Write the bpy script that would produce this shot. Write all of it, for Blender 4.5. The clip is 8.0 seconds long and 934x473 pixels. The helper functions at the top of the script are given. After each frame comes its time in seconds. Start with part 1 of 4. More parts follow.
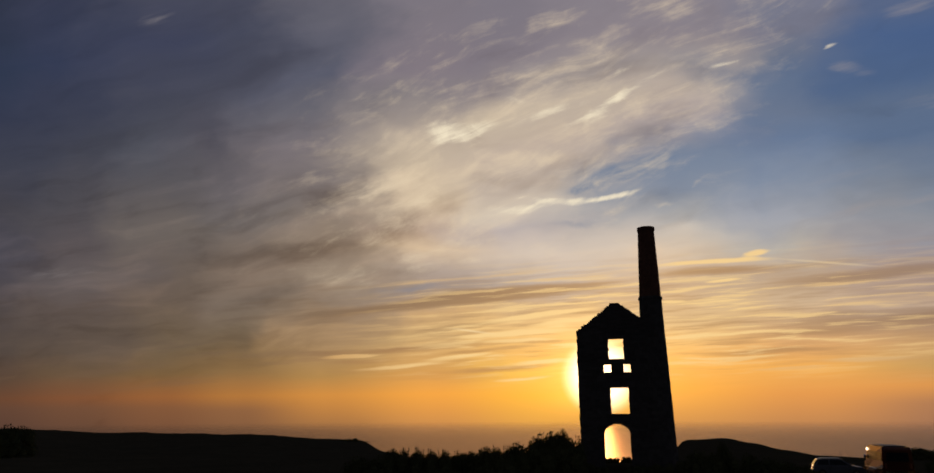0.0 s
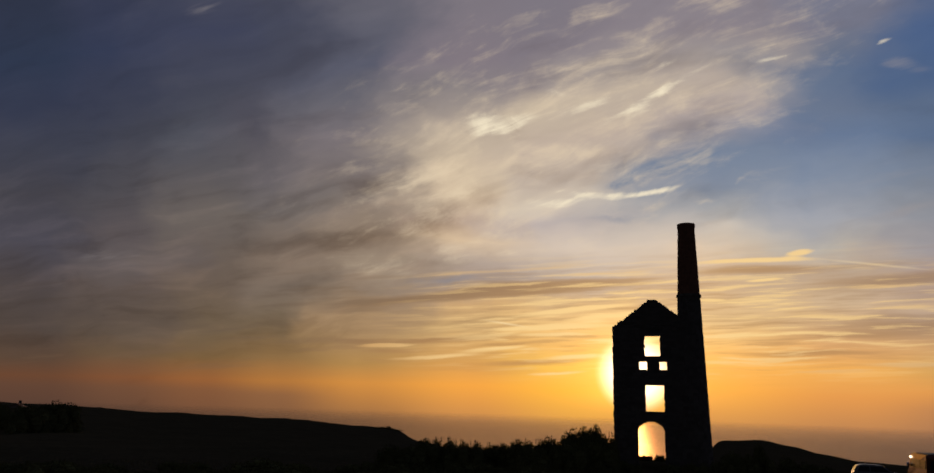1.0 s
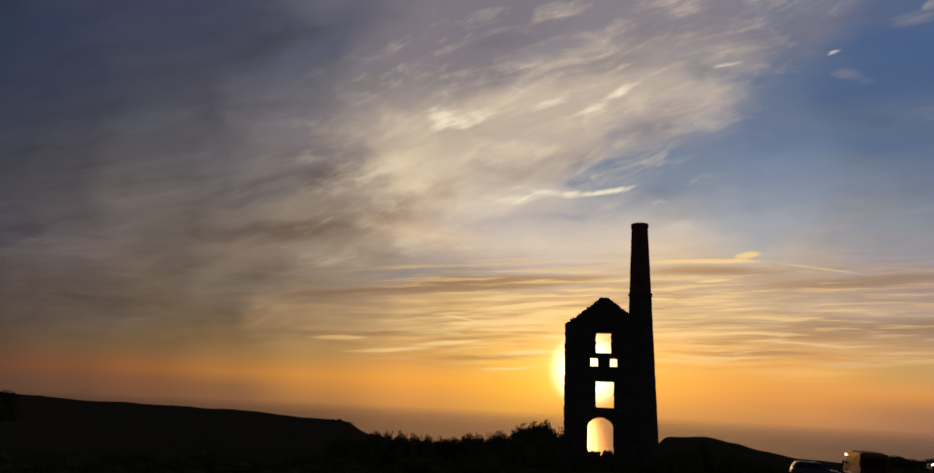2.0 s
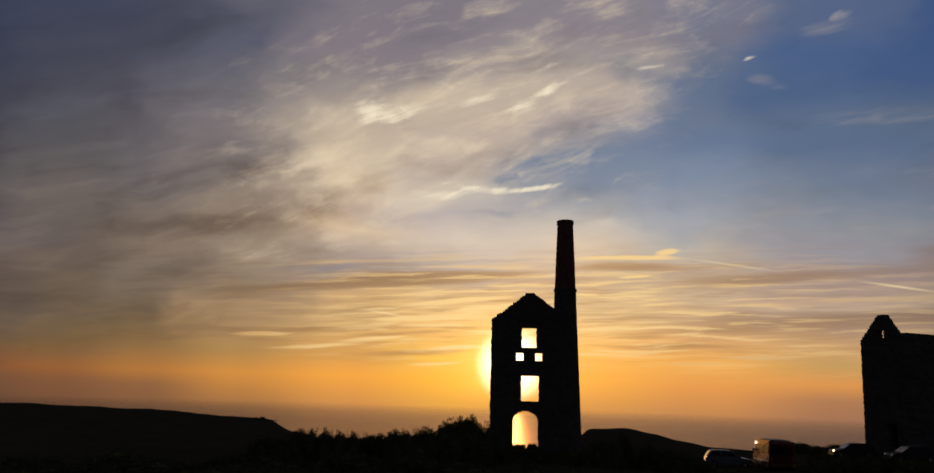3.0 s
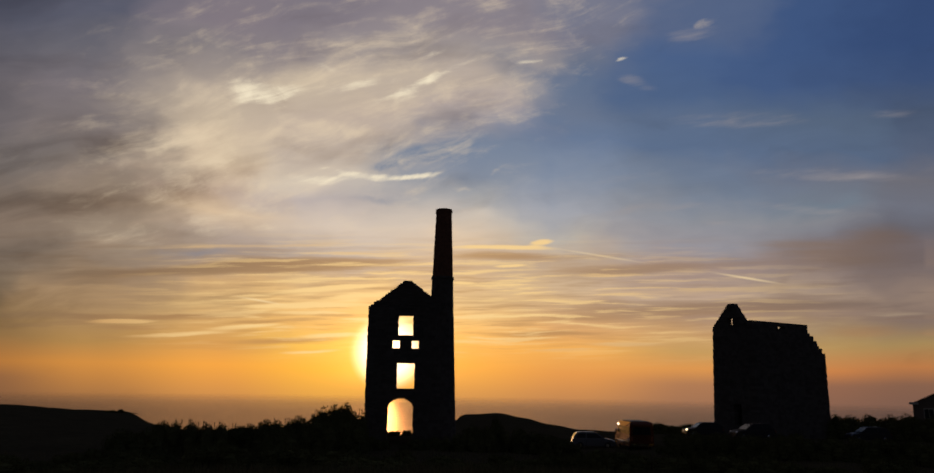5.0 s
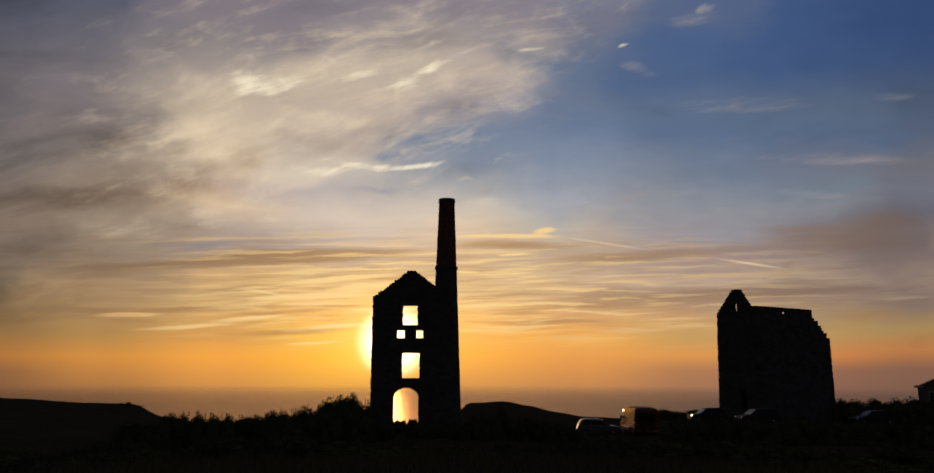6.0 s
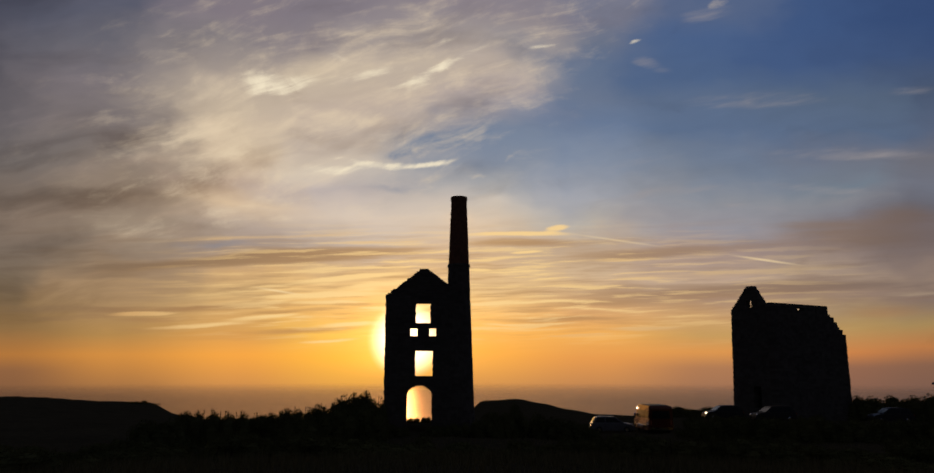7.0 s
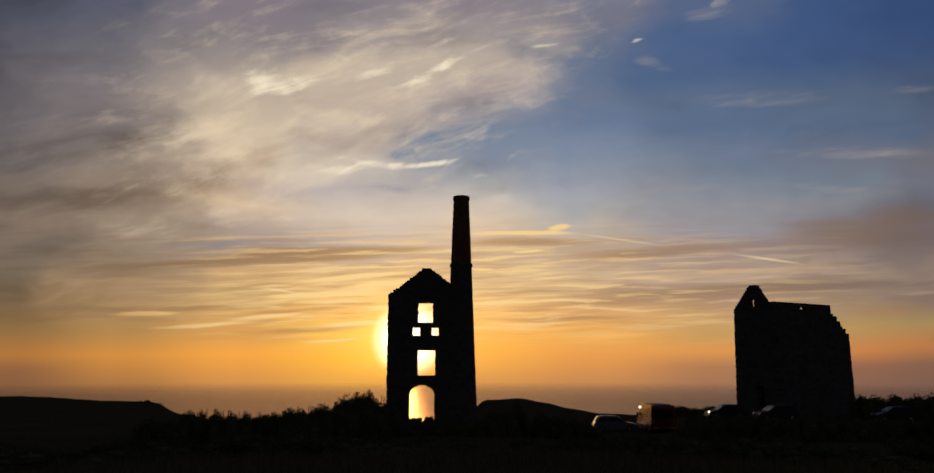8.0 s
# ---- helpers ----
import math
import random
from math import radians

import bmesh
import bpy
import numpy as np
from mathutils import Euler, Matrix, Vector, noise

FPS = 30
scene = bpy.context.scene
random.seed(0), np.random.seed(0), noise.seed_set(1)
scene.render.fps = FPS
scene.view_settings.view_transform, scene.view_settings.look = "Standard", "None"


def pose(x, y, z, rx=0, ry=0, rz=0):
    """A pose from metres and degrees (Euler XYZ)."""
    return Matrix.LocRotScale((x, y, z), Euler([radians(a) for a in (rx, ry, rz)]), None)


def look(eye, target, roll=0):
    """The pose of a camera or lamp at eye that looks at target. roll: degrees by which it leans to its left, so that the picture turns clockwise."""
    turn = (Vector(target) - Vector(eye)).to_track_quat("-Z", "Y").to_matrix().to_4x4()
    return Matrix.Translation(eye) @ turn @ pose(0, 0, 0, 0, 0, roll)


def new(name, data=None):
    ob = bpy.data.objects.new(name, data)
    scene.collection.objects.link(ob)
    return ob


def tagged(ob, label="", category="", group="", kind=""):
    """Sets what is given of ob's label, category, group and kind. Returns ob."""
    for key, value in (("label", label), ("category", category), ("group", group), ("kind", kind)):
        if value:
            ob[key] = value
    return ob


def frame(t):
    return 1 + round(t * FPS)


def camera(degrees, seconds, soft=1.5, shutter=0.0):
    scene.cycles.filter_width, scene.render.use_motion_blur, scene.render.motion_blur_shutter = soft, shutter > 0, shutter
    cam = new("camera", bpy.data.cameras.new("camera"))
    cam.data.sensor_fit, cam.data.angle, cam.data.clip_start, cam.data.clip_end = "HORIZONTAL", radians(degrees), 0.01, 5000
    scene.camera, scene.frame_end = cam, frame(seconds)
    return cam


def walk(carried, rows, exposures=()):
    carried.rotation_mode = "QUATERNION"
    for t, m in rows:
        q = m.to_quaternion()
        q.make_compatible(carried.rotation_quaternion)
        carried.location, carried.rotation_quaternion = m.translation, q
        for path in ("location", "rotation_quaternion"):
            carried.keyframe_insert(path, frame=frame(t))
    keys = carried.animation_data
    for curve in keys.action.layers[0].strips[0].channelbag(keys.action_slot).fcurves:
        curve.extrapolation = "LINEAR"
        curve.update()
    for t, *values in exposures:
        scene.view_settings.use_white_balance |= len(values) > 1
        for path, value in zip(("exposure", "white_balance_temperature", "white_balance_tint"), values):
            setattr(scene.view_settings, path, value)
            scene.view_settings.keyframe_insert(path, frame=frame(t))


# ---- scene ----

# ---- camera ----
EYE = (0.0, 0.0, 5.2)
PATH = [  # seconds, pitch, roll, yaw
    (0.0, 13.72, 0.27, 14.96), (0.5, 13.42, -0.70, 16.67), (1.0, 13.06, -1.72, 17.54), (1.2, 12.90, -2.15, 17.44),
    (2.3, 12.74, -2.56, 11.92), (2.5, 12.73, -2.58, 10.69), (3.0, 12.58, -1.74, 8.08), (3.5, 12.43, -1.78, 4.90),
    (4.0, 12.20, -1.50, 1.21), (4.5, 12.12, -1.36, -0.86), (4.7, 12.04, -1.24, -1.36), (5.8, 11.10, -0.24, -1.50),
    (6.0, 10.96, -0.18, -1.23), (6.5, 10.76, -0.03, -0.71), (7.0, 10.79, -0.05, -0.20), (7.5, 10.77, -0.02, -0.12),
    (8.0, 10.74, 0.00, 0.00)]
cam = camera(66.2, 8.0, soft=1.5)
walk(cam, [(t, pose(*EYE, 90 + p, r, y)) for t, p, r, y in PATH])

# ---- sun and sky ----
SUN_AZ, SUN_EL = -4.6, 2.55
sun_way = Vector((math.sin(radians(SUN_AZ)) * math.cos(radians(SUN_EL)), math.cos(radians(SUN_AZ)) * math.cos(radians(SUN_EL)), math.sin(radians(SUN_EL))))
lamp = bpy.data.lights.new("sun", "SUN")
lamp.energy, lamp.angle, lamp.color = 0.5, radians(0.6), (1.0, 0.55, 0.25)
sun = new("sun", lamp)
sun.matrix_world = look(sun_way * 200, (0, 0, 0))


def srgb(r, g, b):
    """Linear colour from display values 0 to 255."""
    return tuple(c / 12.92 if c <= 0.04045 else ((c + 0.055) / 1.055) ** 2.4 for c in (r / 255, g / 255, b / 255)) + (1.0,)


class Net:
    """Short-hand for building node trees."""

    def __init__(self, tree):
        self.tree = tree

    def node(self, kind, sets=(), **links):
        n = self.tree.nodes.new(kind)
        sets = dict(sets)
        if "operation" in sets:
            n.operation = sets["operation"]
        if "use_clamp" in sets:
            n.use_clamp = sets["use_clamp"]
        if "interpolation_type" in sets:
            n.interpolation_type = sets["interpolation_type"]
        if "data_type" in sets:
            n.data_type, n.blend_type = sets["data_type"], sets["blend_type"]
        if "vector_type" in sets:
            n.vector_type = sets["vector_type"]
        if "gradient_type" in sets:
            n.gradient_type = sets["gradient_type"]
        if "sky_type" in sets:
            n.sky_type, n.sun_disc, n.sun_elevation, n.sun_rotation = sets["sky_type"], sets["sun_disc"], sets["sun_elevation"], sets["sun_rotation"]
        for key, value in links.items():
            key = int(key[1:]) if key[0] == "i" and key[1:].isdigit() else key
            self.put(n.inputs[key], value)
        return n

    def put(self, socket, value):
        if isinstance(value, bpy.types.NodeSocket):
            self.tree.links.new(value, socket)
        elif value is not None:
            socket.default_value = value

    def math(self, op, a, b=None, c=None, clamp=False):
        return self.node("ShaderNodeMath", {"operation": op, "use_clamp": clamp}, i0=a, i1=b, i2=c).outputs[0]

    def vmath(self, op, a, b=None):
        return self.node("ShaderNodeVectorMath", {"operation": op}, i0=a, i1=b)

    def noise(self, vector, scale, detail=4.0, rough=0.55, distort=0.0):
        return self.node("ShaderNodeTexNoise", {}, Vector=vector, Scale=scale, Detail=detail, Roughness=rough, Distortion=distort)

    def ranged(self, value, a, b, c, d, smooth=True):
        n = self.node("ShaderNodeMapRange", {"interpolation_type": "SMOOTHSTEP" if smooth else "LINEAR"}, i0=value, i1=a, i2=b, i3=c, i4=d)
        return n.outputs[0]

    def mix(self, fac, a, b, blend="MIX"):
        n = self.node("ShaderNodeMix", {"data_type": "RGBA", "blend_type": blend})
        self.put(n.inputs[0], fac), self.put(n.inputs[6], a), self.put(n.inputs[7], b)
        return n.outputs[2]

    def mapped(self, vector, place=(0, 0, 0), turn=0.0, size=(1, 1, 1), kind="TEXTURE"):
        return self.node("ShaderNodeMapping", {"vector_type": kind}, Vector=vector, Location=place, Rotation=(0, 0, radians(turn)), Scale=size).outputs[0]

    def ramp(self, fac, low, high, stops):
        n = self.node("ShaderNodeValToRGB", {}, Fac=self.ranged(fac, low, high, 0.0, 1.0, False))
        ramp = n.color_ramp
        for i, (at, colour) in enumerate(stops):
            e = ramp.elements[i] if i < 2 else ramp.elements.new(1.0)
            e.position = (at - low) / (high - low)
            e.color = colour
        return n.outputs[0]


world = bpy.data.worlds.new("evening_sky")
scene.world = world
world.use_nodes = True
world.node_tree.nodes.clear()
W = Net(world.node_tree)
way = W.node("ShaderNodeTexCoord").outputs["Generated"]
# a chart of the sky ahead: u runs to the right, v downwards, the sea's horizon lies near v = 6.25
CHART_PITCH = radians(10.74)
ahead = W.vmath("DOT_PRODUCT", way, (0.0, math.cos(CHART_PITCH), math.sin(CHART_PITCH))).outputs["Value"]
ahead = W.math("MAXIMUM", ahead, 0.25)
aloft = W.vmath("DOT_PRODUCT", way, (0.0, -math.sin(CHART_PITCH), math.cos(CHART_PITCH))).outputs["Value"]
split = W.node("ShaderNodeSeparateXYZ", {}, i0=way)
el = W.math("MULTIPLY", W.math("ARCSINE", split.outputs[2]), 57.29578)
chart_u = W.math("MULTIPLY_ADD", W.math("DIVIDE", split.outputs[0], ahead), 12.026, 7.84)
chart_v = W.math("MULTIPLY_ADD", W.math("DIVIDE", aloft, ahead), -12.026, 3.97)
flat = W.node("ShaderNodeCombineXYZ", {}, i0=chart_u, i1=W.math("MULTIPLY", chart_v, -1.0), i2=0.0).outputs[0]


def warped(vector, scale, detail, amount, size=(1, 1, 1)):
    """The chart with its places shifted about by noise."""
    drift = W.noise(W.mapped(vector, size=size), scale, detail, 0.55).outputs["Color"]
    return W.vmath("ADD", vector, W.vmath("MULTIPLY", W.vmath("SUBTRACT", drift, (0.5, 0.5, 0.5)).outputs[0], amount).outputs[0]).outputs[0]


level_down = W.ranged(chart_v, 4.6, 5.9, 1.0, 0.0)
loose = warped(warped(flat, 0.55, 5.0, (1.8, 0.7, 0.0)), 1.3, 3.0, (0.8, 0.32, 0.0), (1.8, 1.0, 1.0))
gentle = warped(flat, 0.5, 2.0, (2.4, 0.9, 0.0), (1.5, 1.0, 1.0))
slight = warped(flat, 1.2, 7.0, (0.7, 0.13, 0.0), (2.4, 1.0, 1.0))
loose_split = W.node("ShaderNodeSeparateXYZ", {}, i0=warped(warped(flat, 0.4, 4.0, (5.0, 1.4, 0.0), (1.6, 1.0, 1.0)), 1.2, 4.0, (1.5, 0.5, 0.0), (2.0, 1.0, 1.0)))
loose_u = W.math("ADD", chart_u, W.math("MULTIPLY", W.math("SUBTRACT", loose_split.outputs[0], chart_u), level_down))
loose_v = W.math("SUBTRACT", chart_v, W.math("MULTIPLY", W.math("ADD", loose_split.outputs[1], chart_v), level_down))


def patches(vector, rows):
    """Sum of soft ovals: u, v, half width, half height, tilt, strength."""
    total = None
    for u, v, ru, rv, tilt, strength in rows:
        ball = W.node("ShaderNodeTexGradient", {"gradient_type": "SPHERICAL"}, Vector=W.mapped(vector, (u, -v, 0), tilt, (ru * 1.3, rv * 1.5, 1))).outputs["Fac"]
        one = W.ranged(ball, 0.0, 1.0, 0.0, strength)
        total = one if total is None else W.math("ADD", total, one)
    return total


def eroded(mask, grain, depth, low, high):
    """A soft mask eaten into by grain."""
    eaten = W.ranged(W.math("ADD", mask, W.math("MULTIPLY", W.math("SUBTRACT", grain, 0.5), depth)), low, high, 0.0, 1.0)
    return W.math("MULTIPLY", eaten, W.ranged(mask, 0.0, 0.4, 0.0, 1.0))


def column(*stops):
    """The sky's colours down one line of the chart."""
    rows = [(v, srgb(r, g, b)) for v, r, g, b in stops]
    return W.ramp(loose_v, -4.0, 8.0, [rows[0], rows[-1]] + rows[1:-1])


# broad colours of veil, cloud and clear air, from the dim side to the blue side
columns = [
    (-5.5, column((-3, 46, 50, 67), (-1, 47, 56, 78), (0, 52, 57, 77), (1, 62, 64, 78), (2, 67, 65, 73), (3, 75, 72, 82), (4, 76, 68, 69), (5, 79, 68, 64), (5.6, 89, 69, 57), (5.95, 107, 70, 50), (6.15, 99, 69, 54), (6.5, 72, 55, 51), (7.5, 63, 51, 50))),
    (-3.5, column((-3, 55, 57, 75), (-1, 52, 59, 83), (0, 57, 61, 80), (1, 68, 69, 81), (2, 78, 75, 81), (2.8, 90, 82, 84), (3.5, 99, 90, 90), (4, 94, 82, 78), (5, 94, 80, 70), (5.5, 104, 82, 62), (5.95, 128, 81, 53), (6.15, 114, 78, 57), (6.5, 82, 62, 55), (7.5, 70, 57, 53))),
    (-1.5, column((-3, 77, 77, 89), (-1, 63, 67, 89), (0, 67, 69, 84), (1, 80, 81, 91), (2, 93, 88, 90), (2.6, 109, 100, 95), (3, 104, 94, 89), (4, 107, 92, 81), (5, 111, 93, 73), (5.5, 123, 95, 63), (5.95, 152, 96, 55), (6.15, 132, 88, 59), (6.5, 96, 69, 57), (7.5, 83, 63, 57))),
    (0.2, column((-3, 75, 75, 89), (-1, 68, 71, 89), (0.2, 74, 75, 89), (1, 80, 78, 88), (2, 103, 97, 100), (2.6, 115, 107, 104), (3.1, 122, 108, 98), (3.5, 134, 116, 102), (4, 122, 107, 95), (4.6, 121, 104, 86), (5, 119, 98, 74), (5.5, 139, 107, 69), (5.95, 180, 119, 60), (6.2, 144, 99, 65), (6.6, 103, 75, 62), (7.5, 91, 70, 60))),
    (2.0, column((-3, 104, 101, 112), (-1, 98, 97, 109), (0.2, 89, 91, 107), (0.7, 104, 102, 111), (1.4, 122, 114, 118), (2, 122, 113, 113), (2.6, 127, 116, 110), (3, 144, 127, 112), (3.4, 138, 119, 103), (3.8, 156, 138, 120), (4.3, 147, 127, 109), (4.8, 169, 138, 104), (5.2, 170, 135, 92), (5.6, 177, 135, 79), (5.95, 213, 143, 67), (6.25, 162, 112, 72), (6.8, 128, 94, 71))),
    (4.0, column((-2, 120, 116, 126), (0.2, 132, 122, 130), (0.7, 138, 130, 132), (1.1, 159, 147, 140), (1.5, 195, 178, 158), (2.1, 208, 188, 162), (2.6, 209, 187, 160), (3, 182, 158, 140), (3.4, 217, 190, 158), (3.8, 182, 164, 151), (4.2, 166, 147, 135), (4.6, 206, 166, 117), (5, 218, 179, 122), (5.5, 213, 159, 91), (5.95, 246, 166, 70), (6.3, 187, 130, 79), (6.9, 162, 117, 85))),
    (6.0, column((-2, 124, 120, 131), (0.2, 129, 121, 130), (0.7, 144, 134, 136), (1.2, 200, 183, 161), (1.8, 194, 176, 161), (2.4, 196, 180, 165), (2.8, 216, 201, 182), (3.1, 189, 177, 173), (3.6, 216, 199, 183), (4, 201, 182, 166), (4.4, 211, 175, 131), (4.8, 245, 199, 130), (5.2, 248, 190, 106), (5.6, 255, 199, 88), (6, 255, 186, 66), (6.4, 214, 148, 77), (6.9, 194, 137, 85))),
    (8.0, column((-2, 131, 127, 137), (0.2, 141, 132, 139), (0.7, 163, 153, 150), (1.2, 188, 173, 161), (1.6, 176, 163, 159), (2, 152, 148, 156), (2.4, 126, 137, 157), (2.8, 134, 143, 159), (3.1, 166, 166, 168), (3.4, 201, 191, 180), (3.8, 221, 198, 172), (4.2, 208, 175, 140), (4.7, 234, 195, 139), (5.1, 246, 195, 122), (5.5, 255, 188, 96), (5.9, 255, 177, 75), (6.25, 226, 153, 80), (6.7, 182, 130, 85))),
    (10.0, column((-2, 121, 123, 140), (0.2, 119, 121, 139), (0.6, 106, 115, 136), (1, 95, 111, 139), (1.6, 106, 119, 143), (2.2, 105, 123, 153), (2.8, 130, 142, 162), (3.2, 164, 166, 174), (3.6, 187, 179, 169), (4, 188, 163, 139), (4.5, 210, 180, 145), (4.9, 202, 162, 120), (5.2, 229, 172, 111), (5.6, 244, 176, 89), (6, 229, 154, 81), (6.4, 181, 127, 87), (6.8, 159, 116, 86))),
    (12.0, column((-2, 86, 101, 131), (0.2, 85, 101, 134), (0.6, 74, 97, 137), (1.2, 78, 100, 136), (1.6, 91, 108, 136), (2.2, 92, 111, 141), (2.7, 116, 127, 145), (3.1, 139, 142, 150), (3.5, 152, 149, 156), (3.9, 168, 145, 136), (4.5, 191, 164, 141), (4.8, 168, 138, 117), (5.2, 205, 162, 113), (5.6, 200, 157, 96), (5.9, 222, 151, 81), (6.15, 177, 124, 86), (6.5, 142, 106, 87), (7.2, 127, 96, 86))),
    (14.0, column((-2, 62, 84, 125), (0.2, 62, 86, 129), (1, 67, 90, 131), (1.6, 86, 102, 126), (2.1, 88, 105, 132), (2.5, 111, 114, 128), (2.9, 111, 123, 137), (3.2, 133, 134, 141), (3.5, 126, 125, 135), (3.9, 141, 126, 125), (4.5, 170, 147, 128), (4.8, 152, 127, 112), (5.2, 169, 141, 108), (5.5, 182, 147, 93), (5.9, 208, 133, 75), (6.15, 150, 105, 81), (6.5, 122, 94, 84), (7.2, 112, 89, 82))),
    (15.8, column((-2, 50, 70, 111), (0.2, 53, 75, 117), (1, 59, 79, 117), (1.6, 75, 89, 114), (2.1, 86, 97, 120), (2.5, 111, 110, 119), (3, 108, 111, 124), (3.4, 104, 102, 111), (3.7, 117, 106, 109), (4.2, 124, 109, 106), (4.5, 146, 125, 112), (4.9, 133, 113, 103), (5.4, 164, 135, 88), (5.8, 189, 123, 73), (6.1, 136, 98, 78), (6.5, 112, 87, 83), (7.2, 105, 84, 80)))]
sky = columns[0][1]
for (left, _), (right, colour) in zip(columns, columns[1:]):
    sky = W.mix(W.ranged(loose_u, left, right, 0.0, 1.0), sky, colour)

# grain of the clouds: slanting fibres and soft puffs high up, level threads low down
slant = W.noise(W.mapped(gentle, turn=17, size=(1.5, 0.42, 1.0)), 1.0, 7.0, 0.56, 0.25).outputs["Fac"]
silk = W.noise(W.mapped(slight, turn=10, size=(0.9, 0.14, 1.0)), 1.0, 6.0, 0.55, 0.2).outputs["Fac"]
comb = W.noise(W.mapped(gentle, (2, 5, 0), 19, (0.8, 0.13, 1.0)), 1.0, 6.0, 0.58, 0.2).outputs["Fac"]
broad = W.noise(W.mapped(gentle, (1, 9, 0), 5, (3.4, 0.6, 1.0)), 1.0, 6.0, 0.55).outputs["Fac"]
puff = W.noise(W.mapped(loose, turn=8, size=(0.75, 0.4, 1.0)), 1.0, 8.0, 0.6).outputs["Fac"]
level = W.noise(W.mapped(slight, turn=2.5, size=(2.6, 0.2, 1.0)), 1.0, 5.0, 0.52).outputs["Fac"]
thread = W.noise(W.mapped(slight, (3, 7, 0), 2.0, (1.5, 0.085, 1.0)), 1.0, 5.0, 0.55).outputs["Fac"]

# the broad sheet of high cloud: fibres everywhere, thicker where the rows below say so
high_up = W.ranged(chart_v, 3.6, 4.6, 1.0, 0.0)
heart = patches(flat, [(5.4, 1.8, 5.0, 2.4, 14, 1.0), (8.2, 0.7, 3.6, 1.3, 16, 0.6), (2.6, 2.4, 4.0, 2.0, 4, 0.25)])
heart = W.math("MULTIPLY", W.math("MINIMUM", heart, 1.0), high_up)
fibre = W.math("ADD", W.math("ADD", W.math("MULTIPLY", slant, 0.42), W.math("MULTIPLY", puff, 0.36)), W.math("MULTIPLY", comb, 0.22))
fibre = W.math("MULTIPLY_ADD", W.math("SUBTRACT", fibre, 0.5), 3.6, 0.5)
roll_cloud = W.noise(W.mapped(loose, turn=9, size=(1.7, 0.7, 1.0)), 1.0, 4.0, 0.5).outputs["Fac"]
billow = W.math("MULTIPLY_ADD", W.math("SUBTRACT", W.math("ADD", W.math("MULTIPLY", roll_cloud, 0.7), W.math("MULTIPLY", slant, 0.3)), 0.5), -3.0, 0.5)


def clouded(bias, grain, lean, low=0.62, high=1.75):
    """How thick a cloud lies, where bias gathers it and grain tears it."""
    total = W.math("ADD", grain, W.math("ADD", W.math("MULTIPLY", bias, 0.6), W.math("MULTIPLY", heart, lean)))
    return W.ranged(total, low, high, 0.0, 1.0)


blue_rows = [(7.5, 2.36, 0.95, 0.2, 13, 1.0), (6.8, 2.5, 0.5, 0.1, 8, 0.7), (8.7, 2.5, 1.2, 0.4, 0, 0.5), (6.8, 3.1, 0.8, 0.1, -2, 0.5), (3.7, 4.08, 0.9, 0.11, 0, 0.5), (9.6, 1.25, 1.2, 0.35, 10, 0.4), (10.6, 2.1, 1.5, 0.3, 0, 0.3)]
dark_rows = [(3.0, 3.15, 1.5, 0.28, 3, 1.0), (1.0, 3.3, 2.2, 0.22, -4, 0.8), (3.6, 2.96, 0.7, 0.22, 0, 0.7), (2.2, 2.35, 0.8, 0.34, -10, 0.8), (1.1, 2.5, 1.3, 0.34, 0, 0.7), (5.2, 2.2, 0.6, 0.16, -12, 0.55),
             (6.7, 1.52, 0.4, 0.1, -5, 0.5), (4.7, 0.45, 0.9, 0.22, 0, 0.4), (6.2, 0.5, 1.0, 0.25, 5, 0.5), (0.9, 4.1, 1.3, 0.3, 0, 0.6), (3.3, 3.72, 1.1, 0.11, -3, 0.5), (-3.0, 3.9, 2.0, 0.3, 0, 0.4), (0.6, 4.7, 1.6, 0.2, 3, 0.4)]
bright_rows = [(6.65, 2.79, 1.1, 0.085, 1, 1.0), (7.35, 2.74, 0.45, 0.055, 8, 1.0), (6.0, 2.7, 0.7, 0.06, -6, 0.7), (5.6, 2.86, 0.8, 0.1, -4, 0.7), (4.85, 1.45, 0.8, 0.22, 4, 1.1), (4.3, 1.25, 0.5, 0.15, 0, 0.5), (6.4, 1.2, 0.9, 0.15, 12, 0.65),
               (7.3, 1.3, 0.6, 0.1, 30, 0.55), (7.7, 0.62, 0.6, 0.12, 8, 0.8), (7.4, 1.12, 1.1, 0.09, 26, 0.95), (5.6, 0.88, 0.35, 0.08, -25, 0.5), (9.1, 0.77, 0.38, 0.055, 4, 0.9), (10.72, 0.68, 0.13, 0.05, 28, 1.0)]
cream_rows = [(3.2, 0.65, 0.4, 0.1, 12, 0.5), (4.0, 2.1, 0.9, 0.22, 8, 0.75), (3.4, 2.3, 0.7, 0.15, 14, 0.7), (3.7, 2.6, 0.8, 0.12, 6, 0.6), (3.9, 3.4, 0.9, 0.1, 8, 0.7), (4.9, 3.6, 1.2, 0.08, 2, 0.4), (8.15, 2.96, 0.2, 0.045, 3, 0.8),
              (8.7, 2.8, 0.18, 0.03, 15, 0.5), (8.4, 1.5, 1.0, 0.12, 18, 0.5), (6.0, 1.9, 1.0, 0.1, -6, 0.4), (-0.6, 2.72, 0.55, 0.07, 3, 0.45), (0.4, 3.55, 0.9, 0.12, -4, 0.4), (2.0, 3.85, 0.7, 0.1, 0, 0.4), (12.05, 0.12, 0.3, 0.1, 20, 0.7)]
